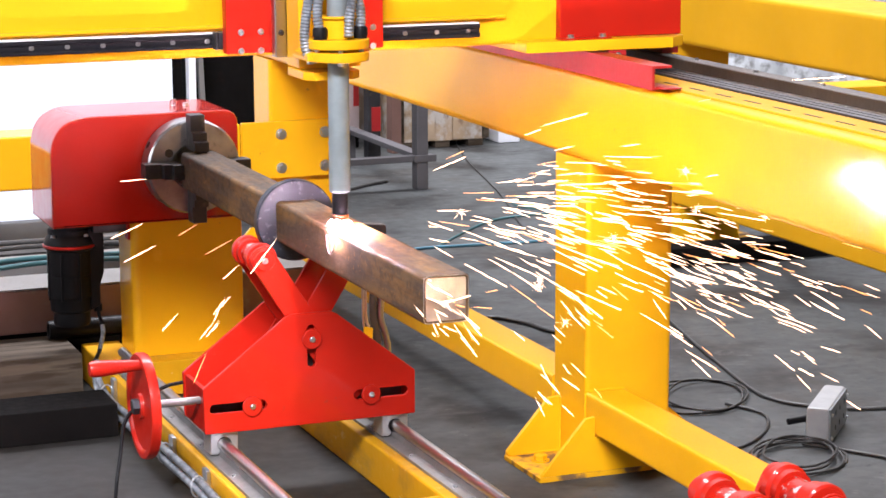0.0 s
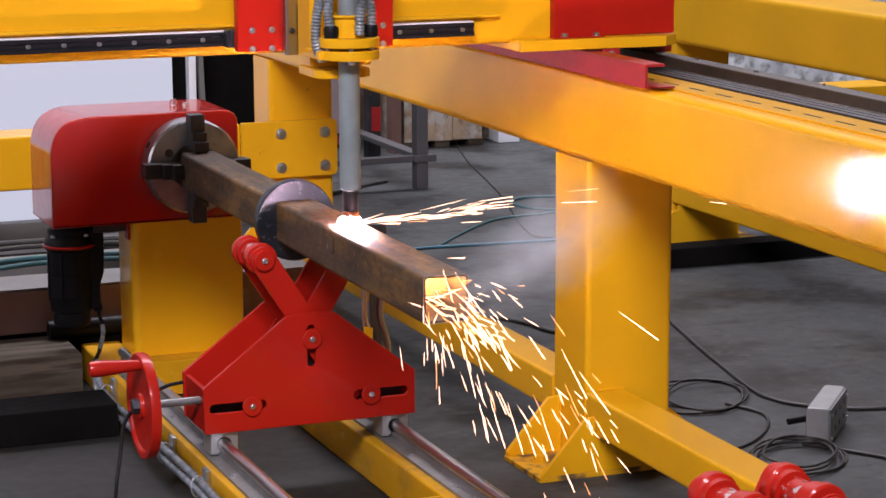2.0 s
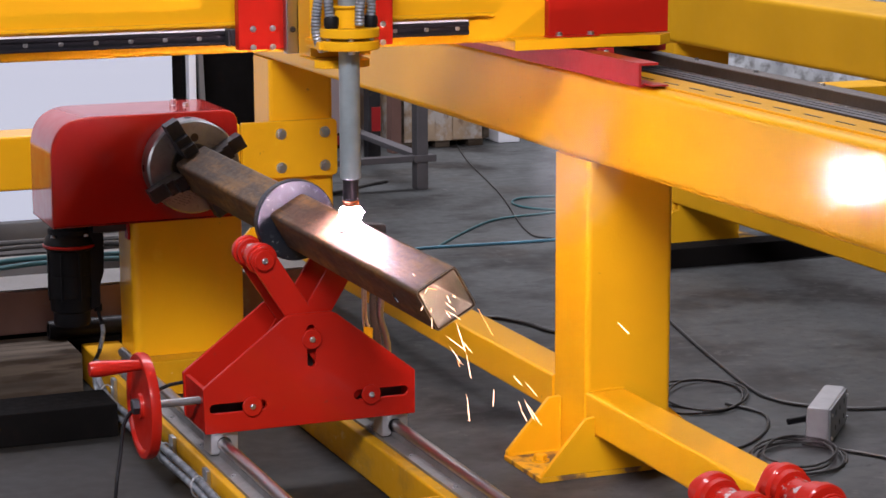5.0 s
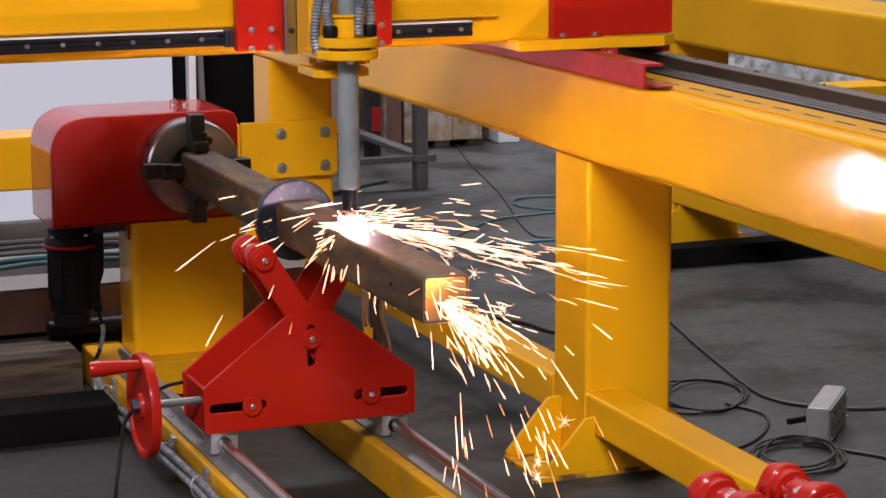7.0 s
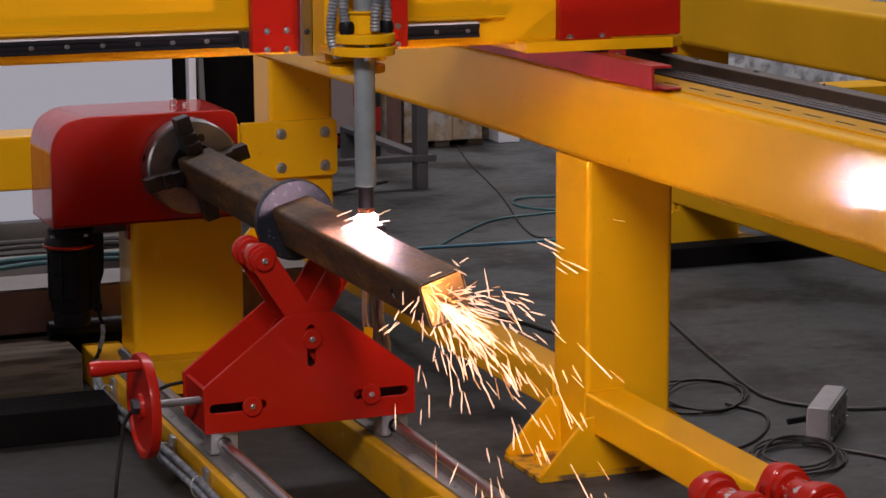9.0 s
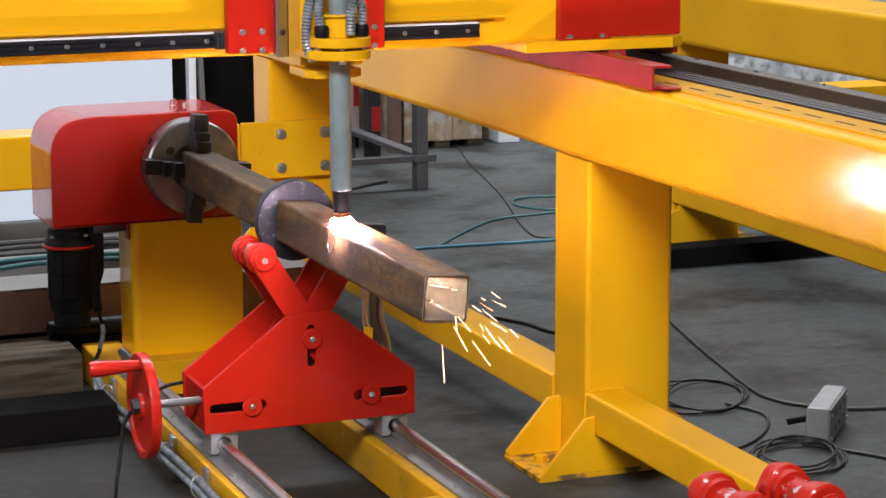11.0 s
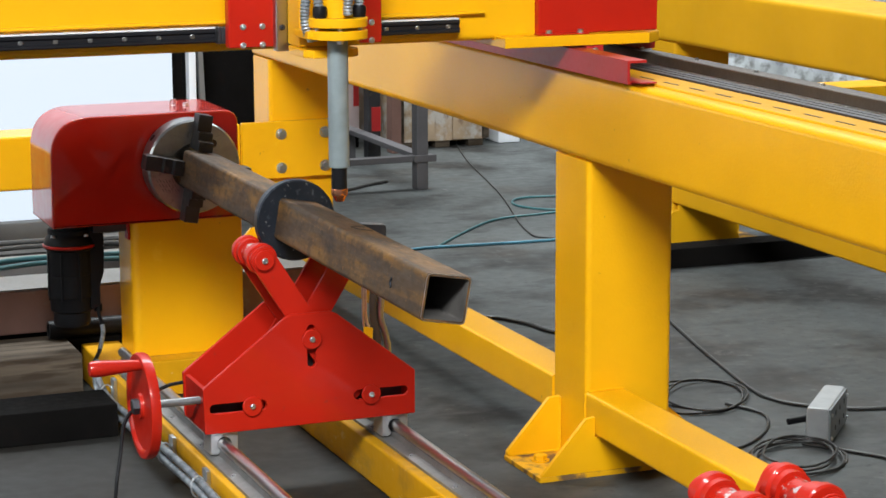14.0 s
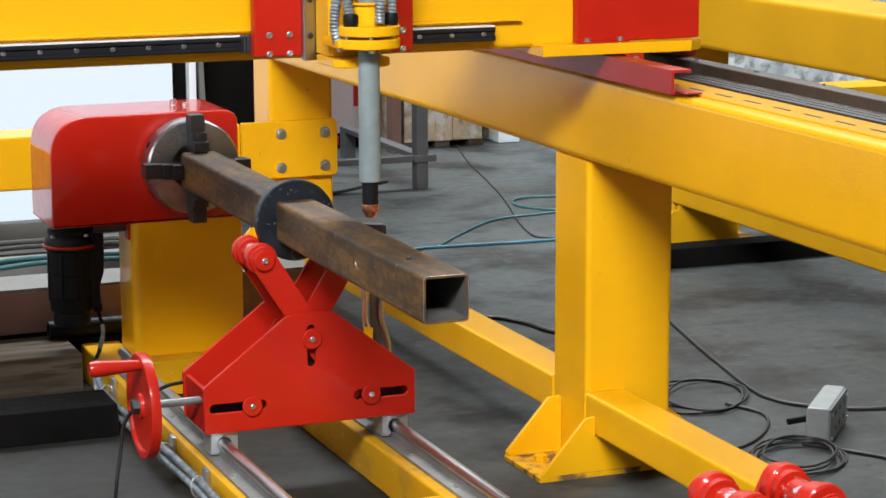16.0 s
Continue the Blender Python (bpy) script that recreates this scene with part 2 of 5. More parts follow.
def add_lathe(bm, origin, axis, prof, seg=28):
    """prof: (radius, distance along the axis) from start to end."""
    d, u, w = frame_of(axis)
    o = Vector(origin)
    rings = []
    for r, a in prof:
        if r <= 1e-6:
            rings.append([bm.verts.new(o + d * a)])
        else:
            rings.append([bm.verts.new(o + d * a + (u * math.cos(k * math.tau / seg) + w * math.sin(k * math.tau / seg)) * r) for k in range(seg)])
    for a, b in zip(rings, rings[1:]):
        for k in range(seg):
            n = (k + 1) % seg
            if len(a) == 1 and len(b) == 1:
                continue
            if len(a) == 1:
                bm.faces.new((a[0], b[n], b[k])[::-1])
            elif len(b) == 1:
                bm.faces.new((a[k], a[n], b[0]))
            else:
                bm.faces.new((a[k], a[n], b[n], b[k]))
    return bm


def add_cyl(bm, p0, p1, r, seg=20, bevel=0.0):
    p0, p1 = Vector(p0), Vector(p1)
    h = (p1 - p0).length
    c = min(bevel, r * 0.4, h * 0.4)
    prof = [(0, 0), (r - c, 0), (r, c), (r, h - c), (r - c, h), (0, h)] if c else [(0, 0), (r, 0), (r, h), (0, h)]
    return add_lathe(bm, p0, p1 - p0, prof, seg)


def cyl(p0, p1, r, seg=20, bevel=0.0):
    return add_cyl(bmesh.new(), p0, p1, r, seg, bevel)


def add_sweep(bm, pts, r, seg=10, wave=0.0, closed_ends=True):
    """A round bar along pts; wave: every second ring is thicker by that much (corrugated hose)."""
    pts = [Vector(p) for p in pts]
    rings, u = [], None
    for i, p in enumerate(pts):
        t = (pts[min(i + 1, len(pts) - 1)] - pts[max(i - 1, 0)]).normalized()
        u = t.orthogonal().normalized() if u is None else (u - t * u.dot(t)).normalized()
        w = t.cross(u)
        rr = r + (wave if i % 2 else 0)
        rings.append([bm.verts.new(p + (u * math.cos(k * math.tau / seg) + w * math.sin(k * math.tau / seg)) * rr) for k in range(seg)])
    for a, b in zip(rings, rings[1:]):
        for k in range(seg):
            n = (k + 1) % seg
            bm.faces.new((a[k], a[n], b[n], b[k]))
    if closed_ends:
        bm.faces.new(rings[0][::-1])
        bm.faces.new(rings[-1])
    return bm


def smooth_path(ctrl, n=10):
    """Points of a smooth curve through ctrl."""
    c = [Vector(p) for p in ctrl]
    c = [c[0] * 2 - c[1]] + c + [c[-1] * 2 - c[-2]]
    out = []
    for i in range(1, len(c) - 2):
        for k in range(n):
            t = k / n
            a, b, d, e = c[i - 1], c[i], c[i + 1], c[i + 2]
            out.append(0.5 * (2 * b + (d - a) * t + (2 * a - 5 * b + 4 * d - e) * t * t + (3 * b - a - 3 * d + e) * t ** 3))
    out.append(c[-2])
    return out


def even_path(ctrl, step):
    pts = smooth_path(ctrl, 40)
    out, left = [pts[0]], step
    for a, b in zip(pts, pts[1:]):
        seg = (b - a).length
        while seg >= left and seg > 0:
            a = a + (b - a) * (left / seg)
            seg = (b - a).length
            out.append(a)
            left = step
        left -= seg
    return out


def sweep(ctrl, r, seg=10, n=10):
    return add_sweep(bmesh.new(), smooth_path(ctrl, n), r, seg)


def add_prism(bm, pts, axis, a0, a1, bevel=0.0):
    """A flat outline, given in the other two axes, drawn out along x, y or z from a0 to a1."""
    def at(p, a):
        return {"x": (a, p[0], p[1]), "y": (p[0], a, p[1]), "z": (p[0], p[1], a)}[axis]
    lo, hi = [bm.verts.new(at(p, a0)) for p in pts], [bm.verts.new(at(p, a1)) for p in pts]
    fs = [bm.faces.new(lo), bm.faces.new(hi[::-1])]
    for k in range(len(pts)):
        n = (k + 1) % len(pts)
        fs.append(bm.faces.new((lo[k], hi[k], hi[n], lo[n])))
    bmesh.ops.recalc_face_normals(bm, faces=fs)
    if bevel:
        bmesh.ops.bevel(bm, geom=list({e for fc in fs[:2] for e in fc.edges}), offset=bevel, segments=2, profile=0.5, affect="EDGES")
    return bm


def prism(pts, axis, a0, a1, bevel=0.0):
    return add_prism(bmesh.new(), pts, axis, a0, a1, bevel)


def rounded(pts, radii, n=6):
    """An outline with its corners rounded by the radii."""
    out = []
    m = len(pts)
    for i in range(m):
        p, a, b, r = Vector(pts[i]), Vector(pts[i - 1]), Vector(pts[(i + 1) % m]), radii[i]
        if r <= 0:
            out.append(tuple(p))
            continue
        da, db = (a - p).normalized(), (b - p).normalized()
        ang = da.angle(db)
        d = min(r / math.tan(ang / 2), (a - p).length * 0.49, (b - p).length * 0.49)
        p0, p1 = p + da * d, p + db * d
        for k in range(n + 1):
            t = k / n
            out.append(tuple(p0 * (1 - t) ** 2 + p * 2 * t * (1 - t) + p1 * t * t))
    return out


def holed_plate(outer, holes, y0, y1, bevel=0.0012):
    """A plate in the x-z plane with real holes through it."""
    cu = bpy.data.curves.new("outline", "CURVE")
    cu.bevel_resolution = 0
    cu.dimensions, cu.fill_mode, cu.extrude, cu.bevel_depth = "2D", "BOTH", (y1 - y0) / 2 - bevel, bevel
    for loop in [outer] + holes:
        s = cu.splines.new("POLY")
        s.points.add(len(loop) - 1)
        for pt, c in zip(s.points, loop):
            pt.co = (c[0], c[1], 0, 1)
        s.use_cyclic_u = True
    tmp = bpy.data.objects.new("outline", cu)
    me = tmp.to_mesh()
    bm = bmesh.new()
    bm.from_mesh(me)
    tmp.to_mesh_clear()
    bpy.data.objects.remove(tmp)
    bpy.data.curves.remove(cu)
    for v in bm.verts:
        v.co = Vector((v.co.x, (y0 + y1) / 2 - v.co.z, v.co.y))
    bmesh.ops.remove_doubles(bm, verts=bm.verts, dist=1e-5)
    bmesh.ops.recalc_face_normals(bm, faces=bm.faces)
    return bm


def slot(x0, x1, z0, z1, n=6):
    """A slot with round ends."""
    r = min(x1 - x0, z1 - z0) / 2
    c = [(x0 + r, z0 + r), (x1 - r, z0 + r), (x1 - r, z1 - r), (x0 + r, z1 - r)]
    out = []
    for k, (cx, cz) in enumerate(c):
        for i in range(n + 1):
            a = math.pi + k * math.pi / 2 + i / n * math.pi / 2
            out.append((cx + r * math.cos(a), cz + r * math.sin(a)))
    return out


def finish(me, angle=35):
    for p in me.polygons:
        p.use_smooth = True
    me.set_sharp_from_angle(angle=radians(angle))


def thing(name, at, label, category, group="", kind=""):
    ob = new(name)
    ob.empty_display_size = 0.05
    ob.location = at
    return tagged(ob, label, category, group, kind)


def hang(ob, parent):
    ob.parent = parent
    if parent.type == "EMPTY":
        ob.matrix_parent_inverse = Matrix.Translation(-parent.location)


def part(name, bm, material, parent, label="", origin=None):
    """Links a bmesh as one mesh object under a thing or a part."""
    if origin:
        bmesh.ops.translate(bm, vec=-Vector(origin), verts=bm.verts)
    me = bpy.data.meshes.new(name)
    bm.to_mesh(me)
    bm.free()
    me.materials.append(material)
    finish(me)
    ob = new(name, me)
    if origin:
        ob.location = origin
    if parent:
        hang(ob, parent)
        if parent.type == "MESH":
            ob.matrix_parent_inverse = Matrix.Translation(-parent.location)
    wn = ob.modifiers.new("even_normals", "WEIGHTED_NORMAL")
    wn.keep_sharp = True
    return tagged(ob, label)


def solo(name, bm, material, label, category, group="", kind=""):
    return tagged(part(name, bm, material, None), label, category, group, kind)


BOLTS = {}


def bolt(parent, at, axis, r, material=ZINC, name="bolt", sock=True):
    """A socket-head or hexagon bolt with its washer; the axis points out of the head."""
    key = (round(r, 5), material.name, sock)
    if key not in BOLTS:
        bm = bmesh.new()
        if sock:
            add_lathe(bm, (0, 0, 0), (0, 0, 1), [(r * 1.25, 0), (r * 1.25, r * 0.15), (r, r * 0.15), (r, r * 0.9), (r * 0.88, r), (r * 0.5, r), (r * 0.42, r * 0.55), (0, r * 0.55)], 16)
        else:
            add_lathe(bm, (0, 0, 0), (0, 0, 1), [(r * 1.35, 0), (r * 1.35, r * 0.2), (r, r * 0.2)], 20)
            add_lathe(bm, (0, 0, 0), (0, 0, 1), [(r, r * 0.2), (r, r * 0.85), (r * 0.85, r), (0, r)], 6)
        me = bpy.data.meshes.new(name)
        bm.to_mesh(me)
        bm.free()
        me.materials.append(material)
        finish(me)
        BOLTS[key] = me
    ob = new(name, BOLTS[key])
    hang(ob, parent)
    if parent.type == "MESH":
        ob.matrix_parent_inverse = Matrix.Translation(-parent.location)
    d, u, w = frame_of(axis)
    ob.matrix_basis = Matrix.Translation(at) @ Matrix((u, w, d)).transposed().to_4x4()
    return ob


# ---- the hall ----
tagged(part("floor", box(-9, 13, -9, 8, -0.2, 0, 0), CONCRETE, None), "worn grey concrete workshop floor with stains and shade painted along the bed", "floor", kind="structure")
# upper north wall is unseen; dark to keep reflections off the beam tops
tagged(part("wall_north", box(-9, 13, 5.75, 6.05, 1.0, 6, 0), UNSEEN_WALL, None), "unseen upper wall of the hall, dark to cut reflections", "wall", kind="structure")
tagged(part("wall_north_foot", box(-9, 13, 5.74, 6.05, 0, 1.0, 0), WALLM, None), "stained grey plaster foot of the wall", "wall", kind="structure")
tagged(part("wall_east", box(12.7, 13, -9, 7, 0, 6, 0), UNSEEN_WALL, None), "unseen wall of the hall, dark to limit fill", "wall", kind="structure")
ww = bmesh.new()
for y0, y1, z0, z1 in ((-9, -4, 0, 6), (4, 7, 0, 6), (-4, 4, 0, 1.5), (-4, 4, 4.5, 6)):
    add_box(ww, -9, -8.7, y0, y1, z0, z1)
tagged(part("wall_west", ww, UNSEEN_WALL, None), "unseen dark wall with an assumed long open window band", "wall", kind="structure")
ws = bmesh.new()
for x0, x1, z0, z1 in ((-8.7, -5.5, 0, 6), (1.5, 12.7, 0, 6), (-5.5, 1.5, 4.5, 6)):
    add_box(ws, x0, x1, -8.3, -8, z0, z1)
tagged(part("wall_south", ws, UNSEEN_WALL, None), "unseen dark wall with an assumed wide open door", "wall", kind="structure")
rf = bmesh.new()
for x0, x1, y0, y1 in ((-9, 13, -9, -6.6), (-9, 13, -4.2, 3.8), (-9, 13, 5.4, 7.3), (-9, -6.6, -6.6, -4.2), (1.4, 13, -6.6, -4.2), (-9, -3.5, 3.8, 5.4), (5.5, 13, 3.8, 5.4)):
    add_box(rf, x0, x1, y0, y1, 6.0, 6.15)
tagged(part("ceiling", rf, ROOFM, None), "unseen dark sheet-metal roof with assumed open skylight strips", "ceiling", kind="structure")


# ---- the two machine frames ----
def machine_frame(name, x0, near, far, posts, paint, label, low):
    fr = thing(name, (x0 + 0.1, posts[0], 0), label, "machine frame")
    prof = rounded([(x0, 0.59), (x0 + 0.235, 0.59), (x0 + 0.235, 0.751), (x0, 0.751)], [0.016] * 4)
    part("track_beam", prism(prof, "y", near, far), paint, fr)
    for y in posts:
        prof = rounded([(x0 + 0.0015, y), (x0 + 0.18, y), (x0 + 0.18, y + 0.15), (x0 + 0.0015, y + 0.15)], [0.012] * 4)
        part("post", prism(prof, "z", 0.0105, 0.5895), paint, fr)
        part("foot_plate", prism(rounded([(x0 - 0.114, y - 0.048), (x0 + 0.29, y - 0.048), (x0 + 0.29, y + 0.124), (x0 - 0.114, y + 0.124)], [0.004] * 4, 3), "z", 0, 0.010, 0.0015), YELLOW_WORN, fr, "trodden foot plate with worn yellow paint")
        part("gusset", prism([(x0 - 0.111, 0.0105), (x0 - 0.02, 0.113), (x0 - 0.0015, 0.116), (x0 - 0.0015, low - 0.001), (x0 + 0.17, low - 0.001), (x0 + 0.20, 0.0105)], "y", y - 0.0475, y - 0.037, 0.001), paint, fr)
        part("gusset", prism([(x0 - 0.111, 0.0105), (x0 - 0.111, 0.018), (x0 - 0.023, 0.116), (x0, 0.118), (x0, 0.0105)], "y", y + 0.112, y + 0.1235, 0.001), paint, fr)
        part("gusset", prism([(x0 + 0.18, 0.105), (x0 + 0.20, 0.103), (x0 + 0.285, 0.03), (x0 + 0.285, 0.0105), (x0 + 0.18, 0.0105)], "y", y + 0.112, y + 0.1235, 0.001), paint, fr)
        for p, q in (((x0 - 0.001, y + 0.111, 0.0115), (x0 - 0.001, y - 0.036, 0.0115)), ((x0 - 0.001, y + 0.111, 0.0115), (x0 - 0.001, y + 0.111, 0.117)), ((x0 - 0.109, y + 0.1105, 0.0115), (x0 - 0.002, y + 0.1105, 0.0115)), ((x0 + 0.006, y - 0.001, low + 0.0755), (x0 + 0.08, y - 0.001, low + 0.0755)), ((x0 - 0.0005, y - 0.001, low + 0.002), (x0 - 0.0005, y - 0.001, low + 0.07))):
            d = (Vector(q) - Vector(p)) / 14
            part("weld_bead", add_sweep(bmesh.new(), [Vector(p) + d * k for k in range(15)], 0.0022, 7, 0.0006), paint, fr)
        for dx, dy in ((-0.055, -0.005), (-0.065, 0.06)):
            bolt(fr, (x0 + dx, y + dy, 0.010), (0, 0, 1), 0.013, paint, "anchor_nut", False)
    cuts = [near] + [v for y in posts for v in (y, y + 0.15)] + [far]
    for a, b in zip(cuts[::2], cuts[1::2]):
        if b - a > 0.1:
            part("lower_beam", prism(rounded([(x0, low), (x0 + 0.085, low), (x0 + 0.085, low + 0.074), (x0, low + 0.074)], [0.008] * 4, 3), "y", a, b), paint, fr)
    return fr


FX = 0.5226
frame_near = machine_frame("gantry_track", FX, -1.3, 2.75, [0.61, 2.6], YELLOW, "glossy yellow welded box-beam machine frame on posts", 0.078)
# what lies along the top of the beam
part("cover_strip", box(FX + 0.028, FX + 0.098, -1.3, 2.7, 0.7505, 0.7555, 0.0015), YELLOW, frame_near)
for k in range(22):
    y = 1.405 - k * 0.095
    part("vent_slot", box(FX + 0.053, FX + 0.0575, y, y + 0.052, 0.7545, 0.7562, 0), BLACK, frame_near)
for k in range(3):
    part("rubber_rib", box(FX + 0.106 + k * 0.017, FX + 0.119 + k * 0.017, -1.3, 2.7, 0.7505, 0.7575, 0.002), CHAIN, frame_near)
part("rail_clamp_strip", box(FX + 0.158, FX + 0.1665, -1.3, 2.7, 0.7505, 0.757, 0.001), STEEL, frame_near)
part("running_rail", prism(rounded([(FX + 0.167, 0.751), (FX + 0.205, 0.751), (FX + 0.205, 0.7765), (FX + 0.167, 0.7765)], [0, 0, 0.004, 0.003], 3), "y", -1.3, 2.7), RAIL_BROWN, frame_near, "oily brown steel running rail")
for k in range(16):
    bolt(frame_near, (FX + 0.186, 2.3 - k * 0.22, 0.7765), (0, 0, 1), 0.004, STEEL)
# rear cross beam with its bolted flange
part("cross_beam", prism(rounded([(2.602, 0.278), (2.75, 0.278), (2.75, 0.42), (2.602, 0.42)], [0.01] * 4), "x", -1.9, 0.4405), YELLOW, frame_near)
part("flange", prism(rounded([(0.44, 0.30), (0.475, 0.272), (0.707, 0.272), (0.707, 0.425), (0.44, 0.425)], [0.004, 0.004, 0.015, 0.015, 0.004], 4), "y", 2.578, 2.597, 0.002), YELLOW, frame_near)
for bx, bz in ((0.548, 0.391), (0.671, 0.391), (0.548, 0.300), (0.671, 0.300)):
    bolt(frame_near, (bx, 2.578, bz), (0, -1, 0), 0.011, ZINC, "bolt", False)
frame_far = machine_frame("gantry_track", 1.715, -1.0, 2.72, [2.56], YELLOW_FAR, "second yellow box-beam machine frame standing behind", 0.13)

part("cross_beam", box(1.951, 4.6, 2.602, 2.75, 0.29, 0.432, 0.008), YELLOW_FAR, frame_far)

# ---- the bed with its two guide shafts ----
bed = thing("machine_bed", (0, 0.5, 0), "yellow floor-level machine bed with two polished guide shafts", "machine bed")
for s in (-1, 1):
    a, b = sorted((s * 0.118, s * 0.204))
    part("side_tube", prism(rounded([(a, 0.0), (b, 0.0), (b, 0.08), (a, 0.08)], [0.006] * 4, 4), "y", -1.6, 1.673), YELLOW_BED, bed)
    c = s * 0.166
    sup = part("shaft_support", prism([(c - 0.027, 0.0805), (c + 0.027, 0.0805), (c + 0.027, 0.086), (c + 0.008, 0.089), (c + 0.005, 0.102), (c - 0.005, 0.102), (c - 0.008, 0.089), (c - 0.027, 0.086)], "y", -1.6, 1.43), DULL_ALU, bed, "grey aluminium shaft support")
    part("guide_shaft", cyl((c, -1.6, 0.11), (c, 1.44, 0.11), 0.0105, 20, 0.001), CHROME, bed, "polished round guide shaft")
    for k in range(27):
        for d in (-0.018, 0.018):
            if (k + (d > 0)) % 2:
                bolt(bed, (c + d, -1.45 + k * 0.105, 0.0865), (0, 0, 1), 0.0036)
for y in (1.45, 0.245, -0.9):
    part("cross_member", box(-0.1175, 0.1175, y, y + (0.21 if y > 1 else 0.085), 0.002, 0.0795, 0.005), YELLOW_BED, bed)
for dx, dz in ((0.0, 0.0), (0.005, 0.0155)):
    pts = [(-0.2245 + dx, 1.445, 0.088 + dz * 0.3), (-0.229 + dx, 1.425, 0.07 + dz), (-0.233 + dx, 1.385, 0.045 + dz), (-0.2285 + dx, 1.30, 0.026 + dz), (-0.2265 + dx, 1.08, 0.033 + dz), (-0.2285 + dx, 0.87, 0.038 + dz), (-0.2255 + dx, 0.635, 0.041 + dz), (-0.228 + dx, 0.3, 0.04 + dz), (-0.226 + dx, -1.2, 0.04 + dz)]
    cd = bmesh.new()
    add_sweep(cd, even_path(pts, 0.004), 0.0062, 10, 0.0012)
    part("cable_conduit", cd, CONDUIT, bed, "silver corrugated cable conduit")
for y in (1.345, 0.87, 0.635, 0.3):
    part("cable_clip", prism(rounded([(y - 0.014, 0.03), (y + 0.014, 0.03), (y + 0.014, 0.0785), (y - 0.014, 0.0785)], [0.003] * 4, 2), "x", -0.2125, -0.2045, 0.001), ZINC, bed)
    rg = bmesh.new()
    add_sweep(rg, [(-0.2245 + 0.0125 * math.cos(a * math.tau / 16), y, 0.047 + 0.0195 * math.sin(a * math.tau / 16)) for a in range(17)], 0.0017, 6)
    part("cable_tie", rg, ALU, bed)

# ---- headstock: pedestal, red housing, motor ----
AX = 0.4955
head = thing("headstock", (0, 1.6, 0.0), "red enamelled headstock housing on a yellow pedestal with black motor", "headstock")
part("pedestal", prism(rounded([(-0.124, 1.502), (0.121, 1.502), (0.121, 1.645), (-0.124, 1.645)], [0.02, 0.008, 0.008, 0.03], 5), "z", 0.08, 0.372), YELLOW, head, "yellow painted steel pedestal")
hp = rounded([(-0.292, 0.3708), (0.116, 0.3708), (0.116, 0.605), (-0.292, 0.605)], [0.004, 0.004, 0.034, 0.088], 10)
part("housing", prism(hp, "y", 1.50, 1.715, 0.006), RED_GLOSS, head, "glossy red sheet-metal housing")
eye = bmesh.new()
add_sweep(eye, [(0.005 + 0.007 * math.cos(a * math.tau / 14), 1.62, 0.611 + 0.007 * math.sin(a * math.tau / 14)) for a in range(15)], 0.002, 6)
part("lifting_eye", eye, ZINC, head)
bolt(head, (0.03, 1.61, 0.605), (0, 0, 1), 0.006)
mo = bmesh.new()
MX = -0.240
add_lathe(mo, (MX, 1.585, 0.37), (0, 0, -1), [(0, 0), (0.042, 0), (0.042, 0.012), (0.046, 0.014), (0.046, 0.024), (0.052, 0.032), (0.055, 0.043), (0.055, 0.054), (0.0495, 0.058), (0.0495, 0.108), (0.0475, 0.111), (0.0495, 0.114), (0.0495, 0.158), (0.0465, 0.162), (0.0445, 0.19), (0.0395, 0.194), (0.0395, 0.218), (0.037, 0.224), (0, 0.224)], 30)
motor = part("motor", mo, BLACK, head, "black servo motor hanging below")
part("rim", add_lathe(bmesh.new(), (MX, 1.585, 0.37), (0, 0, -1), [(0.0550, 0.045), (0.0575, 0.0465), (0.0575, 0.0505), (0.0550, 0.052)], 30), RED, motor, "red sealing rim")
part("junction_box", prism([(-0.205, 0.358), (-0.174, 0.352), (-0.172, 0.335), (-0.174, 0.262), (-0.183, 0.235), (-0.184, 0.19), (-0.205, 0.18)], "y", 1.552, 1.616, 0.003), BLACK, motor)
part("plug", cyl((-0.186, 1.57, 0.19), (-0.187, 1.566, 0.174), 0.009, 14, 0.001), BLACK, motor)
for k in range(4):
    bolt(motor, (MX + 0.049 * math.cos(0.6 + k * 1.57), 1.585 + 0.049 * math.sin(0.6 + k * 1.57), 0.344), (0, 0, 1), 0.0045)
for k in range(8):
    a = k * math.tau / 8 + 0.2
    part("cooling_rib", cyl((MX + 0.049 * math.cos(a), 1.585 + 0.049 * math.sin(a), 0.205), (MX + 0.049 * math.cos(a), 1.585 + 0.049 * math.sin(a), 0.308), 0.003, 6), BLACK, motor)
part("adapter_plate", box(-0.20, -0.085, 1.53, 1.64, 0.352, 0.3685, 0.002), BLACK_OX, head)
part("bracket", box(-0.1285, -0.1235, 1.515, 1.545, 0.335, 0.3685, 0.001), RED, head)
part("motor_cable", sweep([(-0.187, 1.566, 0.178), (-0.186, 1.56, 0.165), (-0.185, 1.54, 0.15), (-0.188, 1.52, 0.135), (-0.206, 1.48, 0.108), (-0.2245, 1.45, 0.092)], 0.0042), BLACK, head, "black end of the motor cable")
part("cable_braid", add_sweep(bmesh.new(), even_path([(-0.185, 1.54, 0.15), (-0.188, 1.52, 0.135), (-0.206, 1.48, 0.108)], 0.003), 0.0046, 10, 0.0005), CONDUIT, head, "silver braided motor cable")
part("cable_tie", cyl((-0.185, 1.542, 0.153), (-0.185, 1.539, 0.149), 0.0068, 12, 0.0005), BLACK, head)

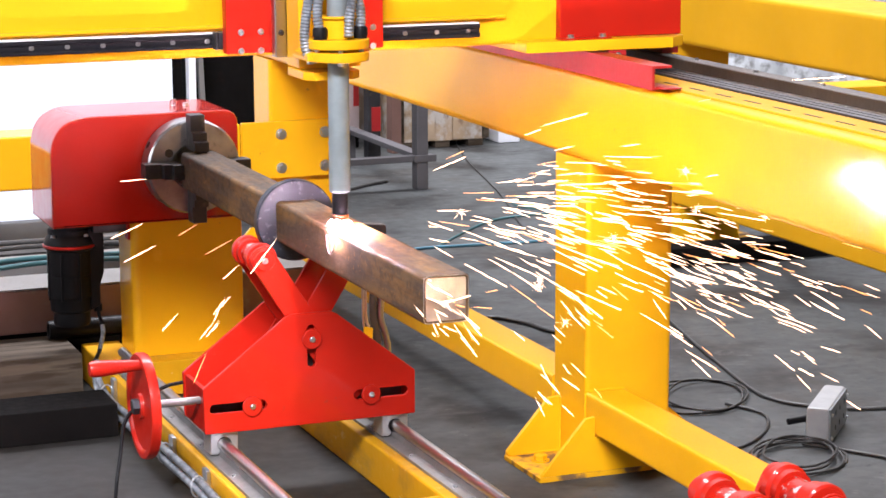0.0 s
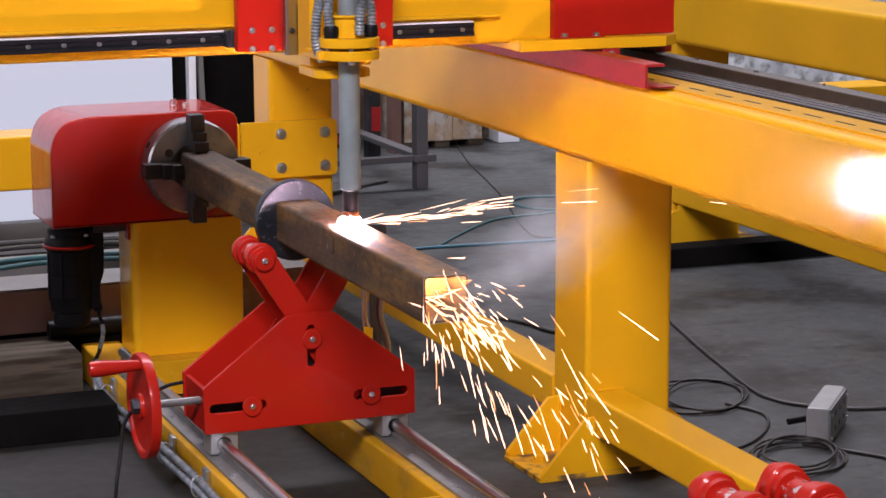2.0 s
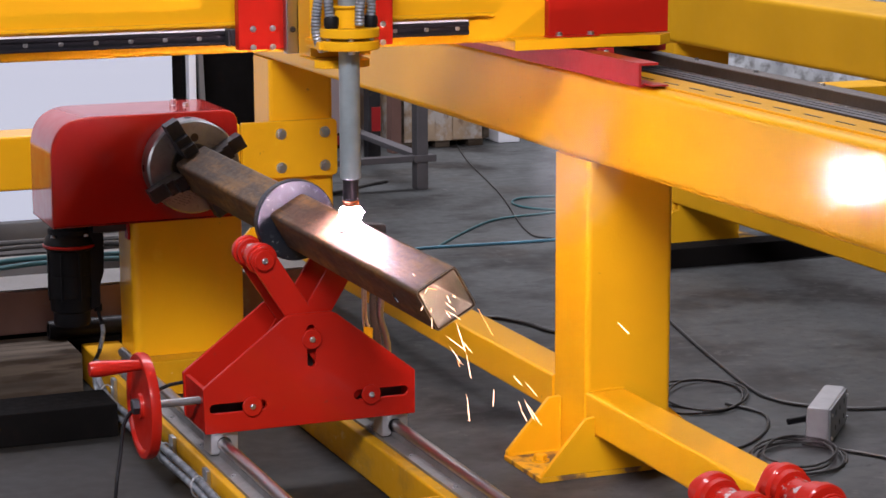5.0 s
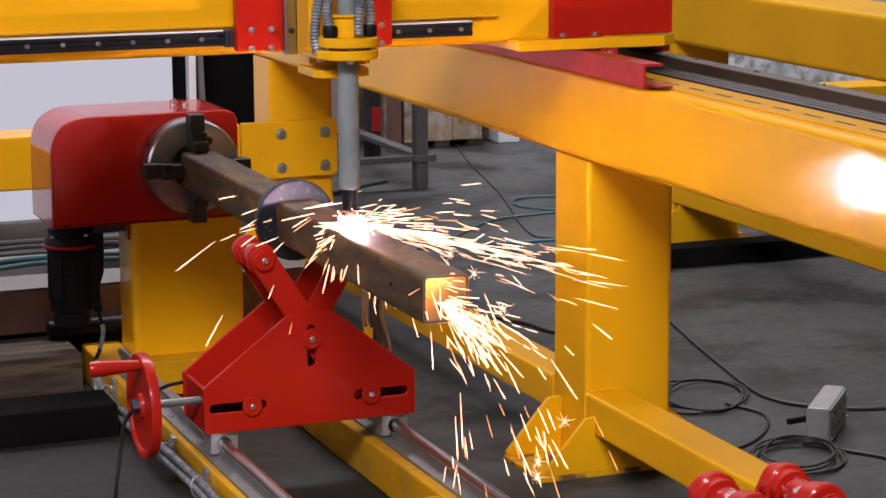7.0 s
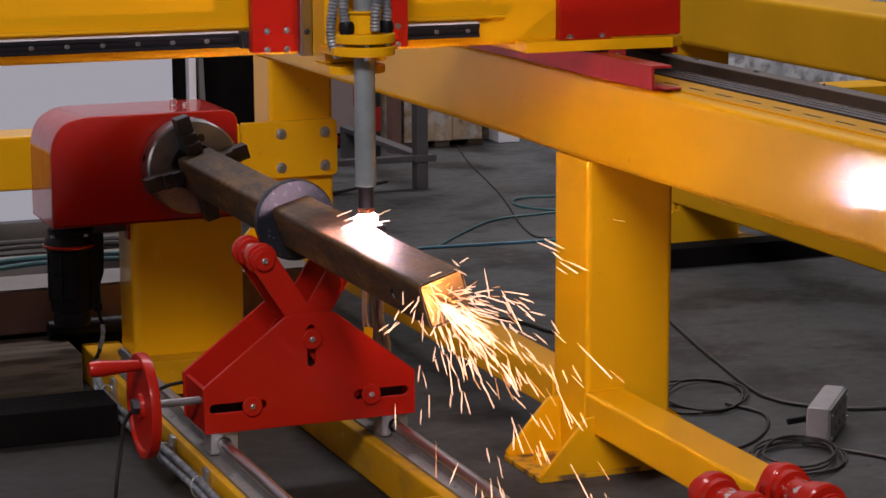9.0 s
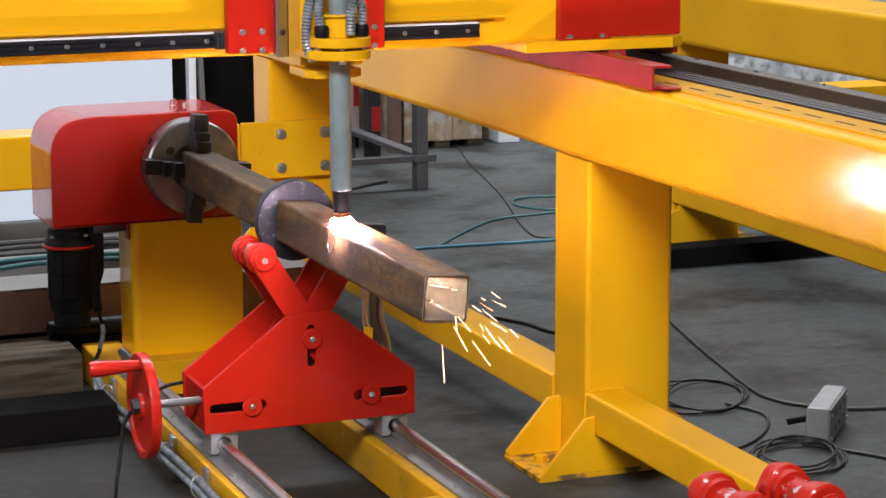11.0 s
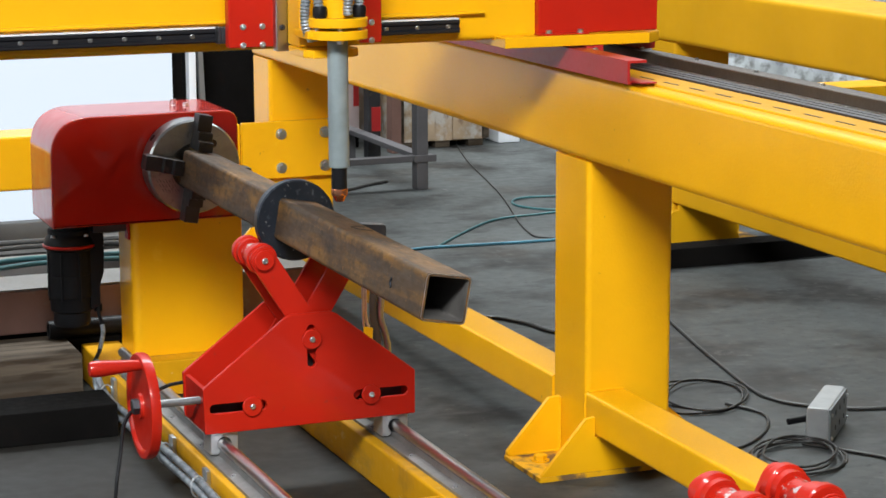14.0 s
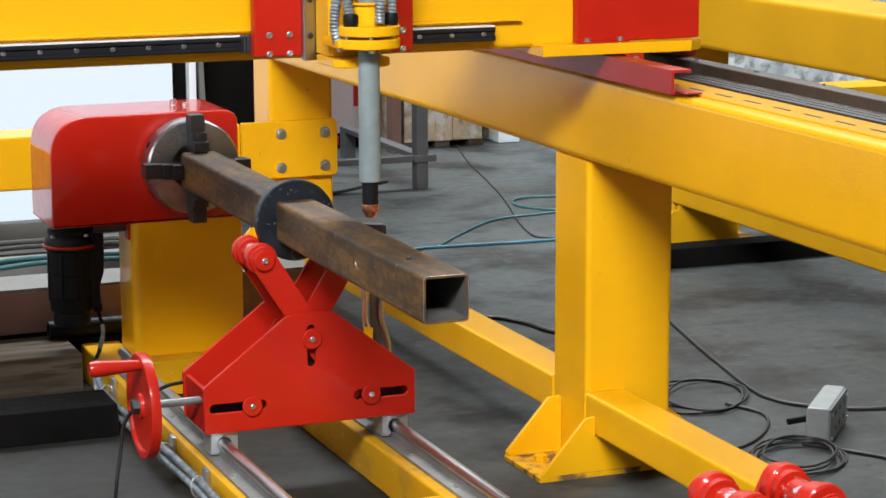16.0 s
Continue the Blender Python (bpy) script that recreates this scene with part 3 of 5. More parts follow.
# chuck: turns with the tube
chuck = part("chuck", add_lathe(bmesh.new(), (0, 1.5, AX), (0, -1, 0), [(0.06, -0.02), (0.082, 0), (0.088, 0.004), (0.1, 0.008), (0.1, 0.04), (0.0985, 0.044), (0.1, 0.046), (0.1, 0.058), (0.096, 0.063), (0.05, 0.064), (0.047, 0.06), (0.045, 0.03), (0, 0.03)], 56), CHUCK_STEEL, head, "round ground-steel four-jaw chuck", origin=(0, 1.5, AX))
jp = [(0.040, 1.44), (0.040, 1.372), (0.060, 1.372), (0.062, 1.386), (0.078, 1.386), (0.080, 1.402), (0.114, 1.402), (0.114, 1.44)]
for k in range(4):
    bm = bmesh.new()
    add_prism(bm, [(y, r) for r, y in jp], "x", -0.0155, 0.0155, 0.0015)
    bmesh.ops.translate(bm, vec=(0, 0, AX), verts=bm.verts)
    bmesh.ops.rotate(bm, cent=(0, 0, AX), matrix=Matrix.Rotation(k * math.pi / 2, 3, "Y"), verts=bm.verts)
    part("jaw", bm, BLACK_OX, chuck, "dark stepped chuck jaw")
    a = math.pi / 4 * 0.62 + k * math.pi / 2
    d = Vector((math.sin(a), 0, math.cos(a)))
    part("key_socket", cyl(Vector((0, 1.476, AX)) + d * 0.0975, Vector((0, 1.476, AX)) + d * 0.1006, 0.008, 14), BLACK, chuck)

for k in range(6):
    for j in range(3):
        bm = box(-0.072 + 0.004 * k + 0.012 * j, -0.063 + 0.004 * k + 0.012 * j - 0.002 * (k % 2), 1.4354, 1.4362, AX + 0.034 + 0.0055 * k, AX + 0.0355 + 0.0055 * k, 0)
        bmesh.ops.rotate(bm, cent=(-0.05, 1.435, AX + 0.05), matrix=Matrix.Rotation(-0.7, 3, "Y"), verts=bm.verts)
        bmesh.ops.rotate(bm, cent=(0, 1.435, AX), matrix=Matrix.Rotation(math.pi, 3, "Y"), verts=bm.verts)
        part("engraved_mark", bm, DARK_BAR, chuck)
part("bolt_hole", add_lathe(bmesh.new(), (-0.054, 1.4362, AX + 0.032), (0, 1, 0), [(0.0, -0.0009), (0.0085, -0.0009), (0.009, 0.0002), (0.0095, 0.0004)], 20), RAIL_BROWN, chuck, "dark oily bolt hole")

# ---- the square tube with its running ring ----
H = 0.0375
tube = thing("steel_tube", (0, 0.7, AX), "rusty brown square steel tube clamped in the chuck", "steel tube")


def tube_mesh():
    bm = bmesh.new()
    o = rounded([(-H, -H), (H, -H), (H, H), (-H, H)], [0.008] * 4, 5)
    h = H - 0.0045
    i = rounded([(-h, -h), (h, -h), (h, h), (-h, h)], [0.004] * 4, 5)
    n = len(o)
    ys = [0.0, 0.001, 1.40]
    outer = [[bm.verts.new((x * (0.985 if y == 0 else 1), y, AX + z * (0.985 if y == 0 else 1))) for x, z in o] for y in ys]
    inner = [bm.verts.new((x, 0, AX + z)) for x, z in i]
    for k in range(n):
        m = (k + 1) % n
        for a, b in zip(outer, outer[1:]):
            bm.faces.new((a[k], a[m], b[m], b[k]))
        bm.faces.new((inner[k], inner[m], outer[0][m], outer[0][k]))
    bm.faces.new(outer[-1])
    bmesh.ops.recalc_face_normals(bm, faces=bm.faces)
    return bm, i


def bore_mesh(i):
    bm = bmesh.new()
    a, b = [[bm.verts.new((x, y, AX + z)) for x, z in i] for y in (0.0, 1.38)]
    for k in range(len(i)):
        m = (k + 1) % len(i)
        bm.faces.new((a[k], b[k], b[m], a[m]))
    bm.faces.new(b)
    return bm


tm, ring_in = tube_mesh()
part("wall", tm, RUST, tube)
part("bore", bore_mesh(ring_in), BORE, tube, "dark inside of the tube")
part("running_ring", add_lathe(bmesh.new(), (0, 0.738, AX), (0, 1, 0), [(0.03, 0), (0.072, 0), (0.0745, 0.0025), (0.0745, 0.0195), (0.072, 0.022), (0.03, 0.022)], 64), COLLAR, tube, "blue-black steel running ring")
rim = bmesh.new()
oo = rounded([(-H, -H), (H, -H), (H, H), (-H, H)], [0.008] * 4, 5)
add_sweep(rim, [(x * 0.97, 0.0, AX + z * 0.97) for x, z in oo + oo[:1]], 0.0005, 6)
part("cut_edge", rim, BRIGHT, tube, "bright freshly cut edge")
# burnt slits: one over a corner, two on the faces
e = H + 0.0003
kerf = [(-e, 0.452, AX + 0.024), (-e, 0.45, AX + 0.004), (-e, 0.437, AX - 0.006), (-e, 0.42, AX + 0.004), (-e, 0.416, AX + 0.026)]
kerf2 = [(-H + 0.008, 0.412, AX + e), (-0.016, 0.41, AX + e), (-0.006, 0.428, AX + e), (-0.014, 0.455, AX + e), (-H + 0.01, 0.456, AX + e)]
part("burnt_slit", sweep(kerf, 0.0009, 6), BLACK_OX, tube)
part("burnt_slit", sweep(kerf2, 0.0013, 6), BLACK_OX, tube)
part("burnt_slit", sweep([(0.012, 0.135, AX - e), (0.004, 0.14, AX - e), (-0.004, 0.137, AX - e)], 0.0022, 6), COLLAR, tube)
part("burnt_slit", sweep([(e, 0.29, AX + 0.006), (e, 0.30, AX + 0.002), (e, 0.305, AX - 0.004)], 0.0016, 6), BRIGHT, tube)


# ---- roller carts ----
def roller_cart(y, rx, bx, rz, label):
    ct = thing("roller_cart", (0, y + 0.07, 0.08), label, "roller cart", "carts on the guide shafts")
    outer = rounded([(-0.201, 0.134), (0.198, 0.134), (0.198, 0.215), (0.042, 0.338), (-0.042, 0.338), (-0.203, 0.216)], [0.003, 0.003, 0.004, 0.035, 0.035, 0.004], 6)
    holes = [slot(-0.1935, -0.085, 0.168, 0.188), slot(0.079, 0.187, 0.168, 0.188), slot(-0.009, 0.009, 0.238, 0.318)]
    part("front_plate", holed_plate(outer, holes, y, y + 0.009), RED, ct, "red plate with three slots")
    part("back_plate", holed_plate(outer, holes, y + 0.135, y + 0.144), RED, ct)
    part("side_plate", box(-0.2005, -0.192, y + 0.0095, y + 0.1345, 0.134, 0.2135, 0.001), RED, ct)
    part("side_plate", box(0.189, 0.1975, y + 0.0095, y + 0.1345, 0.134, 0.2125, 0.001), RED, ct)
    part("bottom_plate", box(-0.1915, 0.1885, y + 0.0095, y + 0.1345, 0.134, 0.141, 0.001), RED, ct)
    # dark bars stand in for the shade inside the slots
    for a, b in ((-0.19, -0.075), (0.075, 0.186)):
        part("slot_shade", box(a, b, y + 0.036, y + 0.05, 0.155, 0.2, 0.001), BLACK_OX, ct, "dark bar added behind a slot as its inner shade")
    part("slot_shade", box(-0.014, 0.014, y + 0.036, y + 0.05, 0.22, 0.318, 0.001), BLACK_OX, ct)
    for s in (-1, 1):
        a, b = Vector((s * rx, rz)), Vector((-s * bx, 0.185))
        d = (b - a).normalized()
        n = Vector((-d.y, d.x)) * 0.0235
        o = rounded([tuple(a - d * 0.024 + n), tuple(a - d * 0.024 - n), tuple(b + d * 0.02 - n), tuple(b + d * 0.02 + n)], [0.022] * 4, 5)
        k = 0.0 if s < 0 else 0.0095
        part("arm", prism(o, "y", y + 0.011 + k, y + 0.0195 + k, 0.001), RED, ct)
        part("arm", prism(o, "y", y + 0.1205 + k * 0.3, y + 0.1285 + k * 0.3, 0.001), RED, ct)
        rl = part("roller", add_lathe(bmesh.new(), (s * rx, y + 0.021, rz), (0, 1, 0), [(0, 0), (0.026, 0), (0.0285, 0.002), (0.0285, 0.012), (0.026, 0.014), (0.0245, 0.016), (0.0245, 0.03)], 36), RED, ct, "red enamelled flanged roller")
        part("roller_core", add_lathe(bmesh.new(), (s * rx, y + 0.051, rz), (0, 1, 0), [(0, 0), (0.0185, 0), (0.0185, 0.04), (0, 0.04)], 30), CHIPPED_RED, rl, "chipped red roller core")
        part("back_flange", add_lathe(bmesh.new(), (s * rx, y + 0.091, rz), (0, 1, 0), [(0, 0), (0.0245, 0), (0.0245, 0.012), (0.026, 0.013), (0.0285, 0.015), (0.0285, 0.026), (0.026, 0.028), (0, 0.028)], 36), RED, rl)
        part("bearing", add_lathe(bmesh.new(), (s * rx, y + 0.0085, rz), (0, 1, 0), [(0.0, 0), (0.0205, 0), (0.0215, 0.001), (0.0215, 0.0022)], 28), RED, rl)
        part("cap", cyl((s * rx, y + 0.003, rz), (s * rx, y + 0.012, rz), 0.0185, 28, 0.0015), RED, rl)
        bolt(rl, (s * rx, y + 0.003, rz), (0, -1, 0), 0.0045)
        c = s * 0.1635
        part("bearing_block", holed_plate([(c - 0.024, 0.0925), (c - 0.013, 0.0915), (c - 0.008, 0.096), (c - 0.011, 0.104)] + [(c + 0.0135 * math.cos(t), 0.11 + 0.0135 * math.sin(t)) for t in [math.pi * 1.15 - k * math.pi * 1.3 / 14 for k in range(15)]] + [(c + 0.011, 0.102), (c + 0.008, 0.096), (c + 0.013, 0.0915), (c + 0.024, 0.0925), (c + 0.024, 0.1335), (c - 0.024, 0.1335)], [], y + 0.012, y + 0.06), ALU, ct, "grey aluminium linear bearing block")
        part("bearing_liner", add_lathe(bmesh.new(), (c, y + 0.0115, 0.11), (0, 1, 0), [(0.0112, 0), (0.0128, 0), (0.0128, 0.048)], 24), BLACK, ct)
    for x, z in ((-0.114, 0.178), (0.1121, 0.178), (0.0, 0.2914)):
        part("washer", cyl((x, y - 0.006, z), (x, y + 0.0005, z), 0.0185, 28, 0.0015), RED, ct)
        bolt(ct, (x, y - 0.006, z), (0, -1, 0), 0.0042)
    # hand wheel on the adjusting spindle
    wy, wz, wx = y + 0.035, 0.189, -0.306
    part("spindle", cyl((-0.322, wy, wz), (-0.1, wy, wz), 0.0072, 16, 0.001), DARK_BAR, ct, "bare steel spindle")
    wheel = part("hand_wheel", add_lathe(bmesh.new(), (wx - 0.012, wy, wz), (1, 0, 0), [(0.0, 0.004), (0.022, 0.004), (0.024, 0.010), (0.078, 0.010), (0.082, 0.006), (0.086, 0.0045), (0.0935, 0.0055), (0.0955, 0.009), (0.0955, 0.020), (0.0935, 0.0235), (0.085, 0.0245), (0.081, 0.022), (0.077, 0.017), (0.0, 0.017)], 48), RED, ct, "red enamelled dished hand wheel")
    part("crank_grip", add_lathe(bmesh.new(), (wx - 0.002, wy - 0.012, wz + 0.078), (-1, 0, 0.0), [(0.0, 0), (0.0095, 0), (0.0105, 0.02), (0.0145, 0.07), (0.0145, 0.088), (0.012, 0.094), (0, 0.095)], 24), RED, wheel, "glossy red crank grip")
    bolt(wheel, (wx - 0.005, wy, wz), (-1, 0, 0), 0.0145, BLACK_OX, "hub_nut", False)
    return ct


roller_cart(0.66, 0.0835, 0.075, 0.44, "red steel roller cart with scissor arms carrying the tube")
roller_cart(-1.044, 0.0455, 0.08, 0.4565, "red steel roller cart with empty rollers")
solo("cable", sweep([(-0.2015, 0.80, 0.198), (-0.235, 0.81, 0.19), (-0.28, 0.80, 0.17), (-0.325, 0.75, 0.15), (-0.345, 0.71, 0.10), (-0.362, 0.68, 0.045), (-0.375, 0.62, 0.0045), (-0.36, 0.45, 0.0045), (-0.30, 0.2, 0.0045)], 0.0034), BLACK, "thin black cable hanging from the cart to the floor", "cable")

# ---- the gantry, moving along the beam ----
gan = thing("gantry", (0, 0.6, 0.83), "yellow gantry beam with linear rail and red end block", "gantry")
# the saddle carries the end block; the beam butts against it
gp = rounded([(0.55, 0.8105), (0.74, 0.8105), (0.74, 1.05), (0.55, 1.05)], [0.014] * 4, 5)
part("beam", prism(gp, "x", -1.6, 0.4635), YELLOW, gan)
part("beam_ledge", box(-1.6, 0.36, 0.5385, 0.5498, 0.8605, 0.8665, 0.002), YELLOW, gan)
rail = part("linear_rail", prism([(0.549, 0.829), (0.529, 0.829), (0.527, 0.831), (0.527, 0.835), (0.5305, 0.838), (0.5305, 0.844), (0.527, 0.847), (0.527, 0.851), (0.529, 0.853), (0.549, 0.853)], "x", -1.6, 0.3045), RAIL_BLACK, gan, "blackened steel linear rail")
# near-white strip paints in the overhead light's reflection along the rail edge
part("rail_edge_glint", box(-1.6, 0.304, 0.5285, 0.548, 0.8532, 0.8556, 0.0004), RAIL_GLINT, rail, "rail edge strip in near-white, its reflection put into the colour")
for k in range(31):
    bolt(rail, (-1.517 + k * 0.06, 0.5305, 0.841), (0, -1, 0), 0.0036, STEEL)
part("end_block", box(0.4645, 0.711, 0.535, 0.76, 0.8192, 1.05, 0.003), RED, gan, "red end block")
part("end_lip", box(0.455, 0.557, 0.510, 0.5345, 0.8188, 0.8215, 0.001), RED, gan)
for x in (0.479, 0.5427):
    bolt(gan, (x, 0.52, 0.8215), (0, 0, 1), 0.006)
part("saddle_plate", prism([(0.384, 0.503), (0.51, 0.503), (0.675, 0.497), (0.712, 0.53), (0.712, 0.79), (0.384, 0.79)], "z", 0.7985, 0.8185, 0.002), YELLOW, gan, "yellow saddle plate")
part("bearing_carriage", box(0.705, 0.74, 0.60, 0.72, 0.7768, 0.798, 0.002), RED_DARK, gan)
part("wiper_block", box(0.548, 0.583, 0.502, 0.54, 0.770, 0.798, 0.002), RED_DARK, gan)
bolt(gan, (0.566, 0.502, 0.788), (0, -1, 0), 0.005)
cc = [(0.514, 0.7525), (0.555, 0.7525), (0.555, 0.757), (0.5185, 0.757), (0.5185, 0.7895), (0.551, 0.7895), (0.551, 0.794), (0.514, 0.794)]
part("guard_channel", prism(cc, "y", 0.262, 1.25), RED_DARK, gan, "red folded guard channel")
part("guard_tab", box(0.5205, 0.553, 0.225, 0.262, 0.7568, 0.7595, 0.0008), RED_DARK, gan)
part("stop_bracket", box(0.655, 0.68, 0.70, 0.74, 0.775, 0.796, 0.002), YELLOW, gan)

# ---- torch carriage on the gantry ----
car = thing("torch_carriage", (0, 0.48, 0.82), "red and yellow torch carriage on the gantry rail", "torch carriage")
part("back_plate", box(-0.1485, 0.134, 0.484, 0.507, 0.822, 1.05, 0.003), RED, car, "red carriage plate")
part("rail_slider", box(-0.155, 0.14, 0.508, 0.5265, 0.828, 0.858, 0.003), BLACK_OX, car)
part("wiper", box(-0.160, -0.1555, 0.508, 0.53, 0.828, 0.858, 0.001), BLACK_OX, car)
for x in (-0.1225, -0.0875, 0.1145):
    for z in (0.8245 + 0.0, 0.8585, 0.955, 0.99):
        if z > 0.83:
            bolt(car, (x, 0.484, z), (0, -1, 0), 0.0044)
    bolt(car, (x, 0.484, 0.8265), (0, -1, 0), 0.0044)
vr = part("vertical_rail", prism([(-0.068, 0.468), (-0.066, 0.466), (-0.050, 0.466), (-0.0445, 0.469), (-0.0445, 0.484), (-0.068, 0.484)], "z", 0.8155, 1.05, 0.001), STEEL, car, "ground steel vertical rail")
for k in range(4):
    bolt(vr, (-0.057, 0.466, 0.857 + k * 0.06), (0, -1, 0), 0.0042, BLACK_OX)
part("gap_strip", box(-0.0437, -0.037, 0.476, 0.4838, 0.822, 1.05, 0.0005), BLACK, car)

TX, TY = 0.0, 0.337
torch = part("torch", add_lathe(bmesh.new(), (TX, TY, 0.6265), (0, 0, 1), [(0, 0), (0.0165, 0), (0.0178, 0.002), (0.0178, 0.078), (0.0183, 0.079), (0.0183, 0.085), (0.0176, 0.086), (0.0176, 0.30), (0.0176, 0.44), (0, 0.44)], 40), GALV, car, "grey sleeved plasma torch")
part("slide_plate", prism([(-0.047, 0.402), (-0.034, 0.396), (0.045, 0.396), (0.062, 0.402), (0.062, 0.465), (-0.047, 0.465)], "z", 0.828, 1.05, 0.002), YELLOW, torch, "yellow slide plate")
part("bracket_foot", prism(rounded([(-0.052, 0.45), (-0.052, 0.365), (-0.040, 0.345), (0.030, 0.345), (0.045, 0.36), (0.045, 0.45)], [0.002] * 6, 2), "z", 0.813, 0.8275, 0.002), YELLOW, torch)
for z0, z1 in ((0.8465, 0.8625), (0.8672, 0.8832)):
    part("clamp_ring", add_lathe(bmesh.new(), (TX, TY, z0), (0, 0, 1), [(0.0185, 0), (0.050, 0), (0.0515, 0.0015), (0.0515, z1 - z0 - 0.0015), (0.050, z1 - z0), (0.0185, z1 - z0)], 48), YELLOW, torch, "yellow clamp ring")
part("ring_lug", box(-0.058, -0.002, 0.322, 0.40, 0.8475, 0.8615, 0.003), YELLOW, torch)
part("inner_sleeve", add_lathe(bmesh.new(), (TX, TY + 0.004, 0.8834), (0, 0, 1), [(0.0182, 0), (0.029, 0), (0.029, 0.03), (0.034, 0.034), (0.034, 0.037), (0.0182, 0.037)], 32), YELLOW, torch)
for k in range(6):
    a = k * math.tau / 6 + 0.3
    part("spacer", cyl((TX + 0.042 * math.cos(a), TY + 0.042 * math.sin(a), 0.8626), (TX + 0.042 * math.cos(a), TY + 0.042 * math.sin(a), 0.8671), 0.004, 10), ZINC, torch)
    if k % 2 == 0:
        bolt(torch, (TX + 0.042 * math.cos(a), TY + 0.042 * math.sin(a), 0.8464), (0, 0, -1), 0.0055)
bolt(torch, (-0.047, 0.342, 0.8474), (0, 0, -1), 0.0055)
for gx, gy in ((TX - 0.0345, TY - 0.012), (TX + 0.0345, TY - 0.012)):
    part("gland", add_lathe(bmesh.new(), (gx, gy, 0.8833), (0, 0, 1), [(0.0, 0), (0.0115, 0), (0.0115, 0.004), (0.0125, 0.005), (0.0125, 0.016), (0.010, 0.02), (0, 0.02)], 18), BLACK, torch, "black cable gland")
for pts in ([(TX - 0.036, TY - 0.012, 0.895), (TX - 0.037, TY - 0.006, 0.93), (TX - 0.03, TY, 0.97), (TX - 0.02, TY, 1.03)],
            [(TX - 0.05, TY + 0.005, 0.852), (TX - 0.056, TY + 0.005, 0.88), (TX - 0.053, TY + 0.005, 0.92), (TX - 0.042, TY + 0.005, 0.98), (TX - 0.04, TY, 1.03)],
            [(TX + 0.008, TY - 0.032, 0.888), (TX + 0.009, TY - 0.033, 0.92), (TX + 0.016, TY - 0.03, 0.96), (TX + 0.018, TY - 0.02, 1.03)],
            [(TX + 0.0345, TY - 0.012, 0.895), (TX + 0.036, TY - 0.01, 0.93), (TX + 0.03, TY, 0.97), (TX + 0.03, TY, 1.03)]):
    part("hose", add_sweep(bmesh.new(), even_path(pts, 0.0028), 0.0072, 12, 0.0016), CONDUIT, torch, "silver corrugated hose")
part("shield_collar", cyl((TX, TY, 0.5895), (TX, TY, 0.6268), 0.0135, 28, 0.0008), BLACK, torch, "black insulating collar")
part("nozzle", add_lathe(bmesh.new(), (TX, TY, 0.5893), (0, 0, -1), [(0, 0), (0.0138, 0), (0.0142, 0.002), (0.0142, 0.010), (0.0125, 0.0125), (0.008, 0.0215), (0.006, 0.0225), (0, 0.0225)], 28), COPPER, torch, "copper nozzle cap")

# ---- clip post seen behind the tube ----
post = thing("clamp_post", (0.2, 0.90, 0.0), "bent galvanised strap and rods standing beside the tube", "strap")
part("strap", sweep([(0.236, 0.90, 0.0), (0.234, 0.90, 0.18), (0.230, 0.90, 0.225), (0.219, 0.90, 0.262), (0.221, 0.90, 0.30), (0.226, 0.90, 0.34), (0.22, 0.90, 0.40)], 0.0068, 12), STEEL, post, "shiny bent steel rod")
part("cover", sweep([(0.216, 0.902, 0.0), (0.214, 0.902, 0.2), (0.205, 0.902, 0.27), (0.208, 0.902, 0.34), (0.206, 0.902, 0.40)], 0.008, 12), RAIL_BROWN, post, "dark brown sleeve")
part("rod", sweep([(0.194, 0.898, 0.0), (0.196, 0.898, 0.22), (0.189, 0.898, 0.27), (0.188, 0.898, 0.40)], 0.003, 8), ZINC, post)
part("rod", sweep([(0.186, 0.898, 0.0), (0.186, 0.898, 0.22), (0.183, 0.898, 0.27), (0.183, 0.898, 0.40)], 0.0025, 8), ZINC, post)
part("buckle", prism(rounded([(0.181, 0.222), (0.198, 0.218), (0.200, 0.246), (0.182, 0.250)], [0.003] * 4, 3), "y", 0.888, 0.8945, 0.001), YELLOW, post, "yellow buckle")

part("head", prism(rounded([(0.180, 0.39), (0.229, 0.39), (0.229, 0.447), (0.178, 0.452)], [0.006] * 4, 3), "y", 0.888, 0.912, 0.002), BLACK_OX, post, "dark steel clamp head")

# ---- steel stock lying behind the headstock ----
def stock(x0, x1, y0, y1, z0, z1, m, label, cat="steel beam", bev=0.004, group="stacked stock"):
    return solo("steel_beam" if "timber" not in label else "timber_beam", box(x0, x1, y0, y1, z0, z1, bev), m, label, cat, group)


stock(-2.2, -0.239, 1.18, 1.31, 0.0, 0.068, DARK_STEEL, "dark rolled steel beam lying on the floor")
stock(-2.2, -0.232, 1.53, 1.735, 0.0, 0.0915, TIMBER, "dirty timber beam lying on the floor behind a steel beam", "timber", 0.004)
stock(-2.2, 0.36, 1.74, 1.9, 0.098, 0.195, BROWN_STEEL, "brown primed steel box section lying on bearers")
# added thin sheet for the brown section's pale dusty top face
stock(-2.2, 0.36, 1.742, 1.898, 0.1955, 0.199, PALE_STEEL, "pale dusty top of the brown section, added as a sheet", bev=0.001)
stock(-2.2, 0.3, 2.02, 2.1, 0.0, 0.16, DARK_STEEL, "dark steel section lying among the stock")
stock(-2.2, 0.3, 2.2, 2.26, 0.0, 0.175, PALE_STEEL, "pale dusty steel section lying among the stock")
stock(-2.2, 0.3, 2.36, 2.42, 0.0, 0.15, DARK_STEEL, "dark steel section lying among the stock")
stock(-2.2, 0.35, 2.5, 2.56, 0.0, 0.16, PALE_STEEL, "pale dusty steel section lying among the stock")
